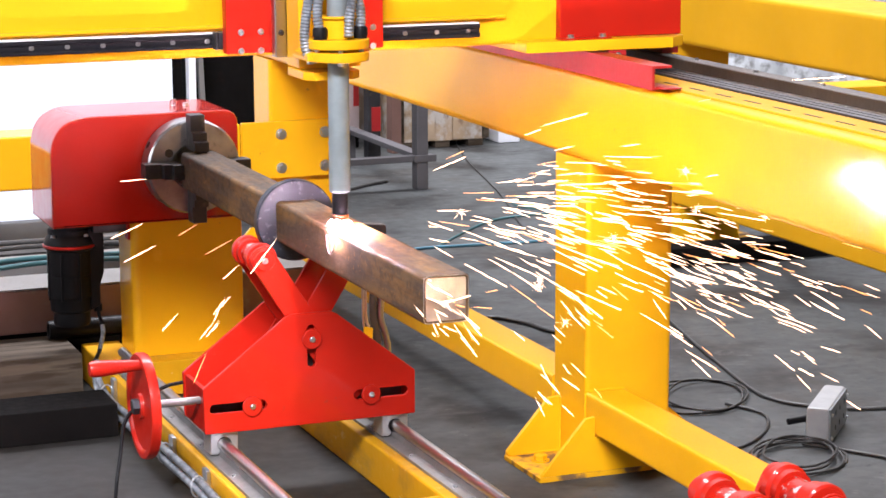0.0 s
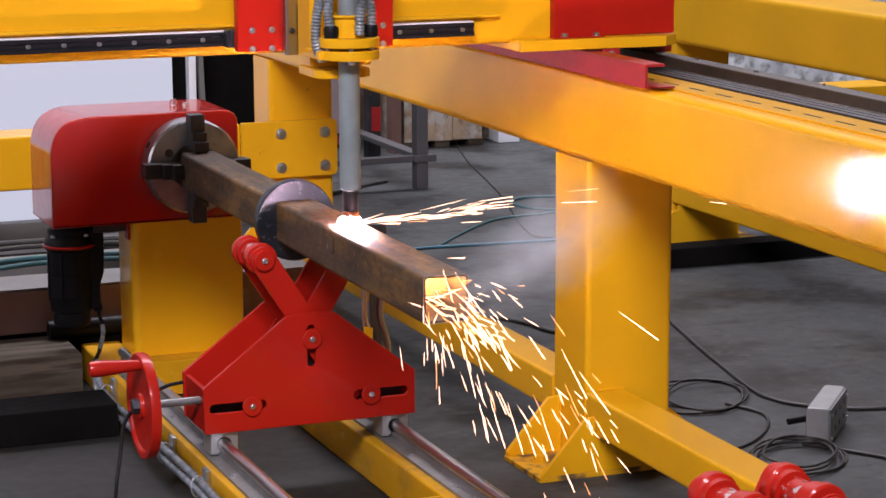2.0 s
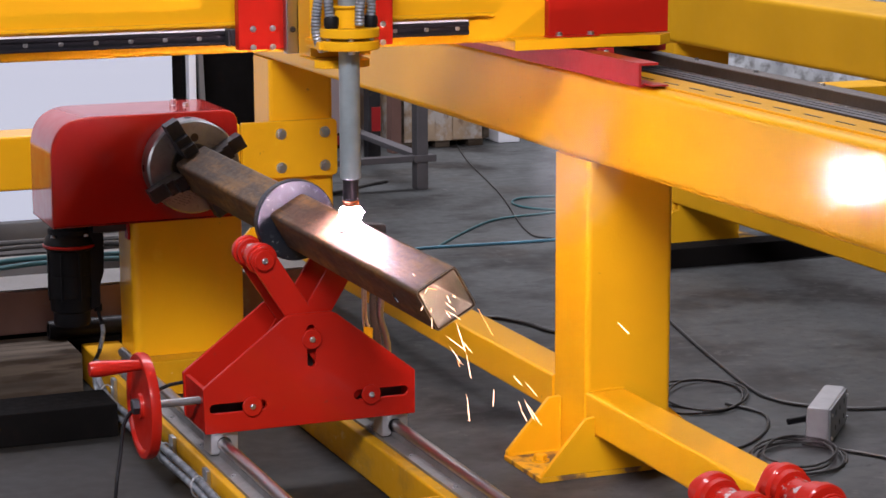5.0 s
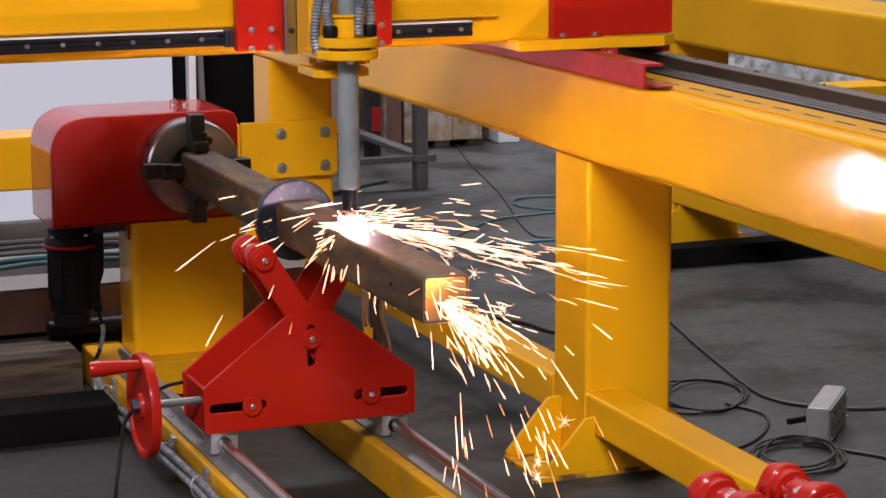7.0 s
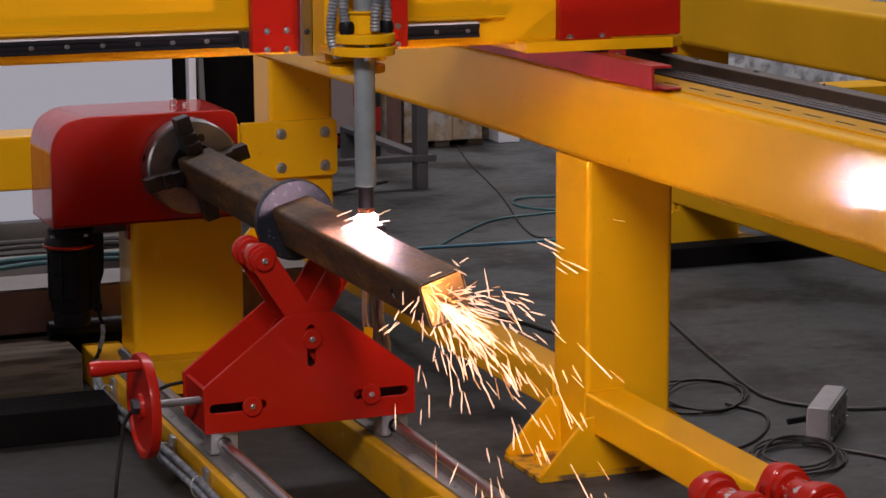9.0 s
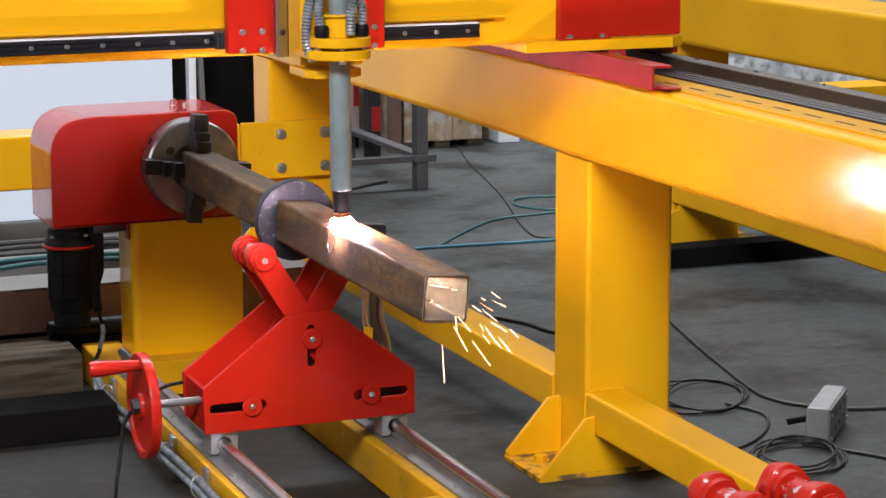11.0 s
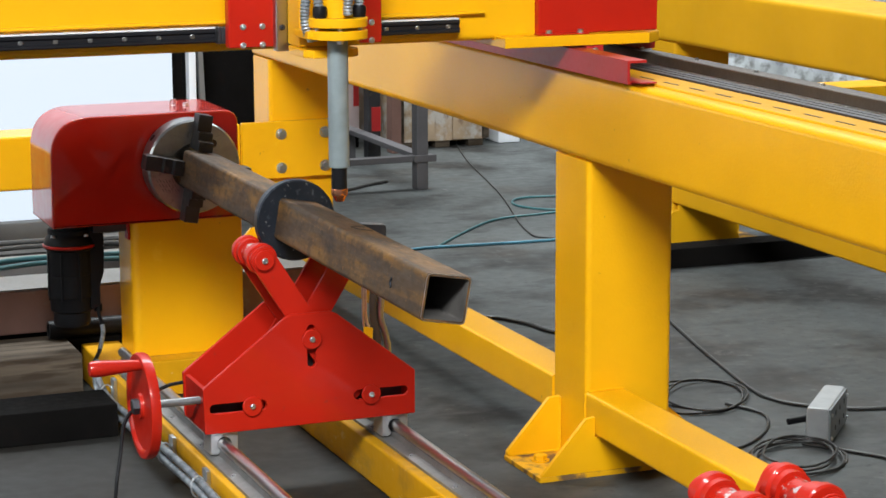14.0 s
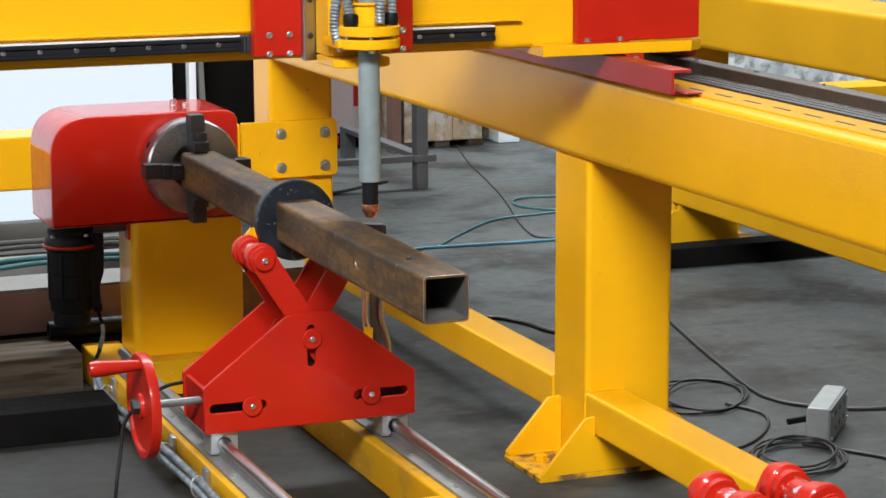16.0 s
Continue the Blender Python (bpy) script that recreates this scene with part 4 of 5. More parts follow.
for x in (-1.6, -0.5, 0.25):
    stock(x, x + 0.08, 1.72, 1.95, 0.0, 0.0975, TIMBER, "short timber bearer under the steel stock", "timber")
tb = bmesh.new()
add_lathe(tb, (-0.272, 1.69, 0.113), (1, 0, 0), [(0.014, 0.01), (0.0155, 0), (0.0195, 0), (0.0205, 0.002), (0.0205, 0.27), (0.0, 0.27)], 26)
solo("pipe", tb, BLACK, "short black pipe lying in front of the brown section", "pipe")
stock(-0.2315, -0.02, 1.676, 1.70, 0.0, 0.0915, DARK_STEEL, "short dark bearer under the black pipe")
for k, (y, z, c) in enumerate(((2.15, 0.178, GREEN_HOSE), (2.3, 0.178, CABLE), (1.97, 0.2, GREEN_HOSE), (2.45, 0.162, CABLE))):
    solo("hose", sweep([(-1.4, y, z), (-0.9, y + 0.04, z), (-0.5, y - 0.03, z), (-0.2, y + 0.05, z), (0.15, y, z)], 0.006), c, "thin hose lying across the steel stock", "hose")

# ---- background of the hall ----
wp = thing("bright_white_panel", (-0.8, 3.42, 0), "large bright white panel, its brightness put in as glow", "screen")
part("sheet", box(-3.2, 0.468, 3.40, 3.43, 0.06, 2.2, 0.002), WHITE_GLOW, wp)
part("foot_rail", box(-3.2, 0.468, 3.36, 3.47, 0.0, 0.06, 0.004), PALE_STEEL, wp)
sc = thing("storage_cabinet", (0.68, 3.7, 0), "dark blue-black steel cabinet with open side", "cabinet")
part("body", box(0.60, 1.02, 3.62, 4.1, 0, 1.9, 0.006), DARK_STEEL, sc)
part("side_frame", box(0.475, 0.515, 3.46, 3.50, 0, 2.0, 0.003), DARK_STEEL, sc)
part("door_edge", box(0.535, 0.558, 3.46, 3.50, 0, 1.9, 0.003), WHITE, sc)
part("brace", prism([(0.575, 0.3), (0.59, 0.3), (0.57, 0.9), (0.555, 0.9)], "y", 3.47, 3.49), PALE_STEEL, sc)


def crate(x0, x1, y0, y1, h, label):
    c = thing("wooden_crate", ((x0 + x1) / 2, (y0 + y1) / 2, 0), label, "crate", "crates by the wall")
    part("panel", box(x0, x1, y0, y1, 0.025, h, 0.004), CRATE, c)
    for k in range(4):
        x = x0 + (x1 - x0) * k / 3.0
        part("batten", box(max(x0, x - 0.025), min(x1, x + 0.025), y0 - 0.015, y0 - 0.0005, 0.03, h, 0.002), TIMBER if k % 3 == 0 else CRATE, c)
    for x in (x0 + 0.02, (x0 + x1) / 2 - 0.03, x1 - 0.08):
        part("skid", box(x, x + 0.06, y0, y1, 0.0, 0.025, 0.002), TIMBER, c)
    return c


crate(1.665, 2.036, 4.70, 5.4, 0.9, "pale weathered plywood crate on skids")
solo("white_carton", box(2.088, 2.18, 4.72, 5.1, 0.0, 0.5, 0.006), WHITE, "white cardboard carton standing beside the crate", "carton")
bd = thing("board_stack", (1.3, 4.95, 0), "faded pinkish boards on a steel skid with coloured stickers", "board stack")
part("board", box(1.05, 1.56, 4.82, 5.3, 0.06, 0.75, 0.004), PINK_BOARD, bd)
part("skid", box(1.05, 1.56, 4.83, 5.28, 0.0, 0.06, 0.004), DARK_STEEL, bd)
part("sticker", box(1.535, 1.557, 4.815, 4.819, 0.16, 0.75, 0.0005), RED_DARK, bd, "dark red edge strip")
part("sticker", box(1.42, 1.475, 4.815, 4.819, 0.015, 0.05, 0.0005), RED_DARK, bd, "dark red marker")
part("sticker", box(1.505, 1.535, 4.815, 4.819, 0.02, 0.055, 0.0005), ORANGE, bd, "orange marker")
solo("steel_column", box(1.617, 1.655, 4.62, 4.68, 0.0, 1.6, 0.003), BROWN_STEEL, "dark brown steel column before the crates", "column")
dp = thing("signal_post", (1.476, 4.45, 0), "dark steel post with a red marker plate", "post")
part("post", box(1.452, 1.50, 4.42, 4.47, 0.0, 1.6, 0.003), BLACK_OX, dp)
part("marker_plate", box(1.464, 1.498, 4.4145, 4.4195, 0.118, 0.205, 0.001), RED_DARK, dp, "red marker plate")
st = thing("steel_stand", (1.43, 3.9, 0), "grey welded steel stand with square legs", "stand")
part("leg", box(1.403, 1.444, 3.80, 3.85, 0.0, 1.0, 0.003), GREY_PAINT, st)
part("leg", box(1.405, 1.449, 4.55, 4.60, 0.0, 0.118, 0.003), GREY_PAINT, st)
part("leg", box(0.60, 0.65, 3.80, 3.85, 0.0, 1.0, 0.003), GREY_PAINT, st)
part("brace", box(0.651, 1.47, 3.805, 3.845, 0.095, 0.115, 0.002), GREY_PAINT, st)
part("brace", box(1.405, 1.449, 3.851, 4.549, 0.10, 0.118, 0.002), GREY_PAINT, st)
part("brace", box(1.39, 1.47, 3.79, 3.7995, 0.095, 0.118, 0.002), GREY_PAINT, st)
stock(1.5, 4.6, 2.27, 2.36, 0.0, 0.055, DARK_STEEL, "dark rolled steel beam lying on the floor")


# ---- cables and hoses on the floor ----
def floor_cable(pts, r, m, label, cat="cable"):
    return solo("cable" if cat == "cable" else "hose", sweep([(x, y, r + 0.0005) for x, y in pts], r, 8, 12), m, label, cat)


def coil(cx, cy, rx, ry, turns, r, m, label, a0=0.0, lean=0.3):
    pts = []
    for k in range(int(turns * 22)):
        a = a0 + k * math.tau / 22
        w = 1 + 0.10 * math.sin(k * 0.37) - 0.05 * (k // 22)
        pts.append((cx + rx * w * math.cos(a) + lean * ry * math.sin(a), cy + ry * w * math.sin(a), r * (1.2 + 1.4 * (k // 22) + 0.9 * math.sin(k * 0.9))))
    return solo("cable_coil", add_sweep(bmesh.new(), pts, r, 8), m, label, "cable")


floor_cable([(1.26, 1.70), (1.18, 1.36), (1.11, 1.02), (1.11, 0.92), (1.13, 0.87), (1.165, 0.835)], 0.0038, CABLE, "dark grey power cable running over the floor")
coil(0.98, 1.00, 0.105, 0.13, 2.6, 0.0027, CABLE, "loose loops of grey cable on the floor", 2.0)
coil(0.925, 0.515, 0.10, 0.11, 4.6, 0.0027, CABLE, "loose loops of grey cable on the floor", 0.5)
floor_cable([(1.00, 0.93), (1.03, 0.82), (0.96, 0.70), (0.85, 0.62), (0.75, 0.64)], 0.0034, CABLE, "grey cable running over the floor")
floor_cable([(0.99, 0.60), (1.06, 0.50), (1.15, 0.36), (1.3, 0.2)], 0.0034, CABLE, "grey cable running over the floor")
floor_cable([(1.20, 0.80), (1.30, 0.77), (1.5, 0.78), (1.9, 0.9)], 0.004, CABLE, "grey cable running over the floor")
floor_cable([(0.80, 1.88), (0.87, 1.875), (0.92, 1.78), (0.94, 1.68), (1.02, 1.6)], 0.005, CABLE, "dark cable running over the floor")
floor_cable([(0.9, 2.74), (1.02, 2.80), (1.2, 2.79), (1.43, 2.775), (1.7, 2.8)], 0.0042, BLUE_HOSE, "blue air hose lying on the floor", "hose")
floor_cable([(1.08, 2.80), (1.25, 3.0), (1.42, 3.16), (1.6, 3.2), (1.8, 3.24)], 0.0036, GREEN_HOSE, "teal air hose lying on the floor", "hose")
floor_cable([(1.9, 3.45), (1.66, 3.5), (1.58, 3.38), (1.66, 3.25), (1.9, 3.2)], 0.0036, GREEN_HOSE, "teal air hose lying on the floor", "hose")
floor_cable([(2.16, 5.4), (1.85, 4.5), (1.62, 3.6), (1.43, 2.95), (1.46, 2.80), (1.7, 2.6)], 0.0026, CABLE, "dark cable running over the floor")
floor_cable([(0.3, 3.75), (0.9, 3.72), (1.3, 3.95), (1.36, 3.98)], 0.006, CABLE, "dark cable running over the floor")

# power socket block standing on its edge
so = thing("socket_block", (1.09, 0.68, 0), "grey plastic power socket block lying on its side", "socket block")
u = Vector((0.66, 0.75, 0)).normalized()
nrm = Vector((u.y, -u.x, 0))
base = Vector((1.032, 0.567, 0))


def on_block(a, b, c):
    return base + u * a - nrm * b + Vector((0, 0, c))


def block_mesh(a0, a1, b0, b1, c0, c1, bev):
    bm = box(a0, a1, b0, b1, c0, c1, bev)
    for v in bm.verts:
        v.co = on_block(v.co.x, v.co.y, v.co.z)
    bmesh.ops.recalc_face_normals(bm, faces=bm.faces)
    return bm


part("body", block_mesh(0, 0.195, 0.003, 0.049, 0.0005, 0.078, 0.008), SOCKET, so)
part("face_plate", block_mesh(0.004, 0.191, 0.0, 0.005, 0.004, 0.0745, 0.002), SOCKET_FACE, so)
for a in (0.055, 0.10, 0.15):
    for c in (0.022, 0.052):
        part("socket_hole", block_mesh(a, a + 0.006, -0.0008, 0.001, c, c + 0.009, 0), BLACK, so)
for a, c in ((0.012, 0.016), (0.012, 0.062), (0.182, 0.016), (0.182, 0.062)):
    bolt(so, on_block(a, 0, c), nrm, 0.003)
part("plug", cyl(on_block(0.03, 0.043, 0.05), on_block(0.0, 0.085, 0.045), 0.007, 14, 0.002), BLACK, so)


# ---- arc, molten jet and sparks ----
# seconds, gantry's travel, carriage's travel, torch's lift
TRAVEL = [(0, 0.0715, -0.0281, -0.0265), (0.5, 0.0715, -0.0281, -0.0265), (1.0, 0.0718, -0.0235, -0.0265), (1.5, 0.083, -0.0078, -0.0275), (2.0, 0.0982, -0.0001, -0.0275), (2.5, 0.1166, -0.0084, -0.0275), (3.0, 0.1225, -0.0258, -0.0275),
          (3.5, 0.1225, -0.0236, -0.0223), (4.0, 0.1225, -0.0128, -0.0168), (4.6, 0.1225, 0.0, -0.0125), (5.3, 0.1225, 0.015, -0.0165), (6.0, 0.1225, 0.024, -0.0255), (6.5, 0.1185, 0.0154, -0.0275), (7.0, 0.1056, 0.0007, -0.0275),
          (7.5, 0.0891, 0.0025, -0.0275), (8.0, 0.077, 0.0164, -0.0275), (8.5, 0.073, 0.0275, -0.0257), (9.0, 0.073, 0.0183, -0.0194), (9.8, 0.073, 0.002, -0.0125), (10.6, 0.073, -0.016, -0.018), (11.2, 0.073, -0.0275, -0.0262),
          (11.5, 0.073, -0.0284, -0.0277), (11.6, 0.073, -0.0284, -0.0265), (12.0, 0.073, -0.0284, -0.0144), (12.5, 0.079, 0.0002, 0.0), (13.0, 0.1429, 0.0011, 0.0), (13.5, 0.1674, 0.0054, 0.0), (14.0, 0.1674, 0.0039, 0.0), (14.5, 0.1674, 0.0008, 0.0),
          (15.0, 0.1328, 0.0012, 0.0), (15.5, 0.064, 0.0001, 0.0), (16.0, 0.0, 0.0, 0.0)]
TURN = [(0, 0), (3.2, 0), (3.4, 2.5), (3.6, 10), (3.8, 19), (4.0, 26.5), (4.2, 33), (4.8, 54), (5.4, 74), (5.9, 88), (6.2, 90), (8.4, 90), (8.6, 84), (8.8, 78), (9.0, 73.5), (9.2, 68), (9.8, 47), (10.4, 26), (11.0, 5), (11.2, 0), (13.2, 0), (13.3, 4), (13.4, 17), (13.5, 31), (13.6, 45),
        (13.7, 58), (13.8, 73), (13.9, 87), (14.0, 100), (14.1, 113), (14.2, 126), (14.3, 140), (14.4, 152), (14.5, 166), (14.6, 176), (14.7, 180), (16, 180)]


def at_time(rows, t, k):
    for a, b in zip(rows, rows[1:]):
        if t <= b[0]:
            return a[k] + (b[k] - a[k]) * (t - a[0]) / (b[0] - a[0])
    return rows[-1][k]


def tip(t):
    return Vector((TX + at_time(TRAVEL, t, 2), TY + at_time(TRAVEL, t, 1), 0.5657 + at_time(TRAVEL, t, 3)))


rng = random.Random(7)


def burst_mesh(n, r, core, ray=0.2, flat=None):
    """A ragged white-hot core with tongues; flat: nothing reaches below that height."""
    bm = bmesh.new()
    bmesh.ops.create_icosphere(bm, subdivisions=3, radius=core)
    for v in bm.verts:
        v.co *= 1 + 0.3 * noise.noise(v.co * 160)
    for _ in range(n):
        d = Vector((rng.gauss(0, 1), rng.gauss(0, 1), rng.gauss(0, 0.3))).normalized()
        add_lathe(bm, (0, 0, 0), d, [(core * ray * 1.6, 0), (core * ray, r * 0.5), (0, r * rng.uniform(0.6, 1.15))], 5)
    if flat is not None:
        for v in bm.verts:
            v.co.z = max(v.co.z, flat + 0.1 * v.co.z)
    return bm


# core and tongues are oversized to take in the glare round the arc
arc = tagged(part("plasma_arc", burst_mesh(10, 0.027, 0.0185, 0.12, -0.004), ARC, None), "white-hot plasma arc under the torch nozzle", "arc")
# unseen glow added in the bore, standing for arc light through the cut
bore_fill = tagged(part("bore_fill_glow", burst_mesh(14, 0.014, 0.008), BORE_FILL, None), "unseen glow added inside the tube to whiten its bore", "molten metal")
ember = tagged(part("ember", add_lathe(bmesh.new(), (0, 0, -0.003), (0, 0, 1), [(0, 0), (0.0026, 0.0006), (0.003, 0.0024), (0.0012, 0.004), (0, 0.0045)], 9), EMBER, None), "small glowing drop of slag inside the tube end", "slag")
jet = tagged(part("molten_jet", burst_mesh(16, 0.017, 0.010), JET, None), "orange molten metal inside the tube", "molten metal")


def streak(length, r):
    return add_lathe(bmesh.new(), (-length / 2, 0, 0), (1, 0, 0), [(0, 0), (r * 0.45, length * 0.1), (r, length * 0.75), (r * 0.7, length * 0.95), (0, length)], 5)


def star(n, r):
    """One bursting drop: a tiny ball drawn out into thin rays."""
    bm = bmesh.new()
    bmesh.ops.create_icosphere(bm, subdivisions=3, radius=0.0007)
    rays = []
    for v in rng.sample(list(bm.verts), len(bm.verts)):
        if len(rays) < n and all((v.co - w.co).length > 0.0005 for w in rays):
            rays.append(v)
    for v in rays:
        v.co *= r * rng.uniform(0.5, 1.0) / 0.0007
    return bm


def spark_meshes():
    out = []
    for m, sizes in ((HOT, ((0.028, 0.0005), (0.044, 0.00055), (0.062, 0.0006), (0.085, 0.0006))), (WARM, ((0.022, 0.00045), (0.036, 0.0005), (0.055, 0.0005)))):
        for ln, r in sizes:
            bm = streak(ln, r)
            me = bpy.data.meshes.new("spark")
            bm.to_mesh(me)
            bm.free()
            me.materials.append(m)
            finish(me)
            out.append(me)
    bm = star(13, 0.02)
    me = bpy.data.meshes.new("spark")
    bm.to_mesh(me)
    bm.free()
    me.materials.append(HOT)
    out.append(me)
    return out


def spray_mesh(n, reach, wide):
    """A narrow cone of thin streaks that widens along x."""
    bm = bmesh.new()
    for _ in range(n):
        a, w = rng.uniform(0, math.tau), min(abs(rng.gauss(0, wide)), wide * 2.4)
        d = Vector((1, w * math.cos(a), w * math.sin(a))).normalized()
        s0, ln = rng.uniform(0, 1) ** 1.15 * reach, rng.uniform(0.02, 0.085)
        r = rng.uniform(0.00025, 0.00055)
        add_lathe(bm, d * s0, d + Vector((0, rng.gauss(0, 0.06), rng.gauss(0, 0.06))), [(0, 0), (r, ln * 0.3), (r, ln * 0.7), (0, ln)], 4)
    return bm


def fan_mesh(n):
    """Short streaks all round, falling away outwards."""
    bm = bmesh.new()
    for _ in range(n):
        a = rng.uniform(0, math.tau)
        d = Vector((math.cos(a), math.sin(a), rng.gauss(-0.25, 0.25))).normalized()
        s0, ln = rng.uniform(0.004, 0.05), rng.uniform(0.015, 0.036)
        add_lathe(bm, d * s0, d, [(0, 0), (0.0006, ln * 0.3), (0.0006, ln * 0.7), (0, ln)], 4)
    return bm


def bundle_mesh(n):
    """A loose handful of streaks that fly together along x."""
    bm = bmesh.new()
    for _ in range(n):
        ln, r = rng.uniform(0.02, 0.045), rng.uniform(0.0003, 0.00055)
        at = Vector((rng.uniform(-0.06, 0.02), rng.gauss(0, 0.016), rng.gauss(0, 0.016)))
        add_lathe(bm, at, Vector((1, rng.gauss(0, 0.10) + at.y * 4, rng.gauss(0, 0.10) + at.z * 4)), [(0, 0), (r, ln * 0.3), (r, ln * 0.75), (0, ln)], 4)
    return bm


fan = tagged(part("spark_spray", fan_mesh(80), HOT, None), "dense fan of short glowing sparks round the arc", "sparks", kind="stuff")
sprays = [tagged(part("spark_spray", spray_mesh(n, reach, wide), HOT, None), "dense cone of glowing metal sparks blown sideways", "sparks", kind="stuff") for n, reach, wide in ((190, 0.30, 0.08), (110, 0.42, 0.075), (34, 0.24, 0.06))]
plume = tagged(part("spark_spray", spray_mesh(80, 0.10, 0.20), HOT, None), "dense plume of glowing sparks out of the tube mouth", "sparks", kind="stuff")
PLUME_ON = ((0.9, 1.9), (5.5, 7.1), (8.2, 9.1))
# seconds from, to, tilt downwards, turn towards the front
SPRAY_ON = [((0.92, 1.78, -7, 2), (7.2, 7.85, 3, 4), (7.9, 8.35, -1, 3)), ((1.15, 1.72, -3, 6), (7.0, 7.8, 13, 8), (7.9, 8.4, 3, 6)), ((1.78, 2.2, -7, 2), (6.9, 7.2, 12, 6))]
RIGHT, FRONT = Vector((0.93, -0.37, 0)), Vector((-0.37, -0.93, 0))

# seconds from, to, sparks a second, kind of flight
SPRAY = [(-0.19, -0.10, 2400, "side"), (-0.26, -0.19, 500, "side"), (-0.26, -0.1, 75, "left"), (-0.05, 0.25, 220, "end"), (0.3, 0.55, 110, "end"), (0.55, 0.9, 40, "end"), (0.93, 1.0, 500, "end"), (0.95, 1.7, 130, "jet"), (1.0, 1.9, 620, "end"), (1.7, 2.15, 90, "jet"), (1.9, 2.1, 380, "end"),
         (2.1, 2.5, 90, "end"), (2.5, 3.1, 240, "end"), (2.7, 3.1, 110, "fan"), (3.1, 3.7, 90, "end"), (3.7, 5.4, 50, "end"), (5.4, 7.1, 620, "end"), (5.5, 6.75, 420, "fan"), (6.75, 7.15, 420, "fan"), (7.1, 7.55, 330, "end"), (6.95, 7.75, 520, "down"), (7.55, 7.9, 120, "end"), (7.5, 8.38, 650, "long"), (7.2, 7.6, 60, "late"), (7.7, 7.95, 110, "late"), (8.05, 8.36, 330, "late"),
         (7.9, 8.2, 110, "end"), (8.2, 9.05, 640, "end"), (8.35, 8.6, 90, "long"), (9.0, 11.1, 60, "end"), (8.5, 9.1, 20, "long"), (11.1, 11.35, 10, "end")]


def flight(kind, t0):
    p = tip(t0) + Vector((0, 0, -0.002))
    g = rng.gauss
    if kind == "end":
        p = Vector((rng.uniform(-0.028, 0.028), 0.03, AX - 0.028 + abs(g(0, 0.02))))
        v = Vector((g(0.12, 0.26), -abs(g(1.3, 0.65)) - 0.2, g(0.2, 0.42)))
        life = rng.uniform(0.06, 0.32)
    elif kind == "left":
        v = RIGHT * -rng.uniform(0.8, 2.2) + FRONT * g(0, 0.3) + Vector((0, 0, g(0.2, 0.4)))
        life = rng.uniform(0.25, 0.45)
    elif kind == "fan":
        a = rng.uniform(0, math.tau)
        k = rng.uniform(0.5, 2.0)
        v = RIGHT * (k * math.cos(a) * 1.2 + (-0.5 if t0 < 6.75 else 0.3)) + FRONT * abs(k * math.sin(a)) + Vector((0, 0, g(0.25, 0.4)))
        life = rng.uniform(0.07, 0.24)
    else:
        lo, hi, up, sd, brief, lengthy = {"side": (1.9, 4.6, 0.55, 0.5, 0.28, 0.5), "jet": (2.5, 5.0, 0.75, 0.3, 0.06, 0.14), "down": (2.0, 5.2, 0.15, 0.42, 0.08, 0.3), "late": (1.0, 2.9, 0.55, 0.55, 0.35, 0.6), "long": (2.0, 5.2, 0.65, 0.35, 0.1, 0.32)}[kind]
        v = RIGHT * rng.uniform(lo, hi) + FRONT * g(0.3, 0.35) + Vector((0, 0, g(up, sd)))
        life = rng.uniform(brief, lengthy)
    return p, v, life


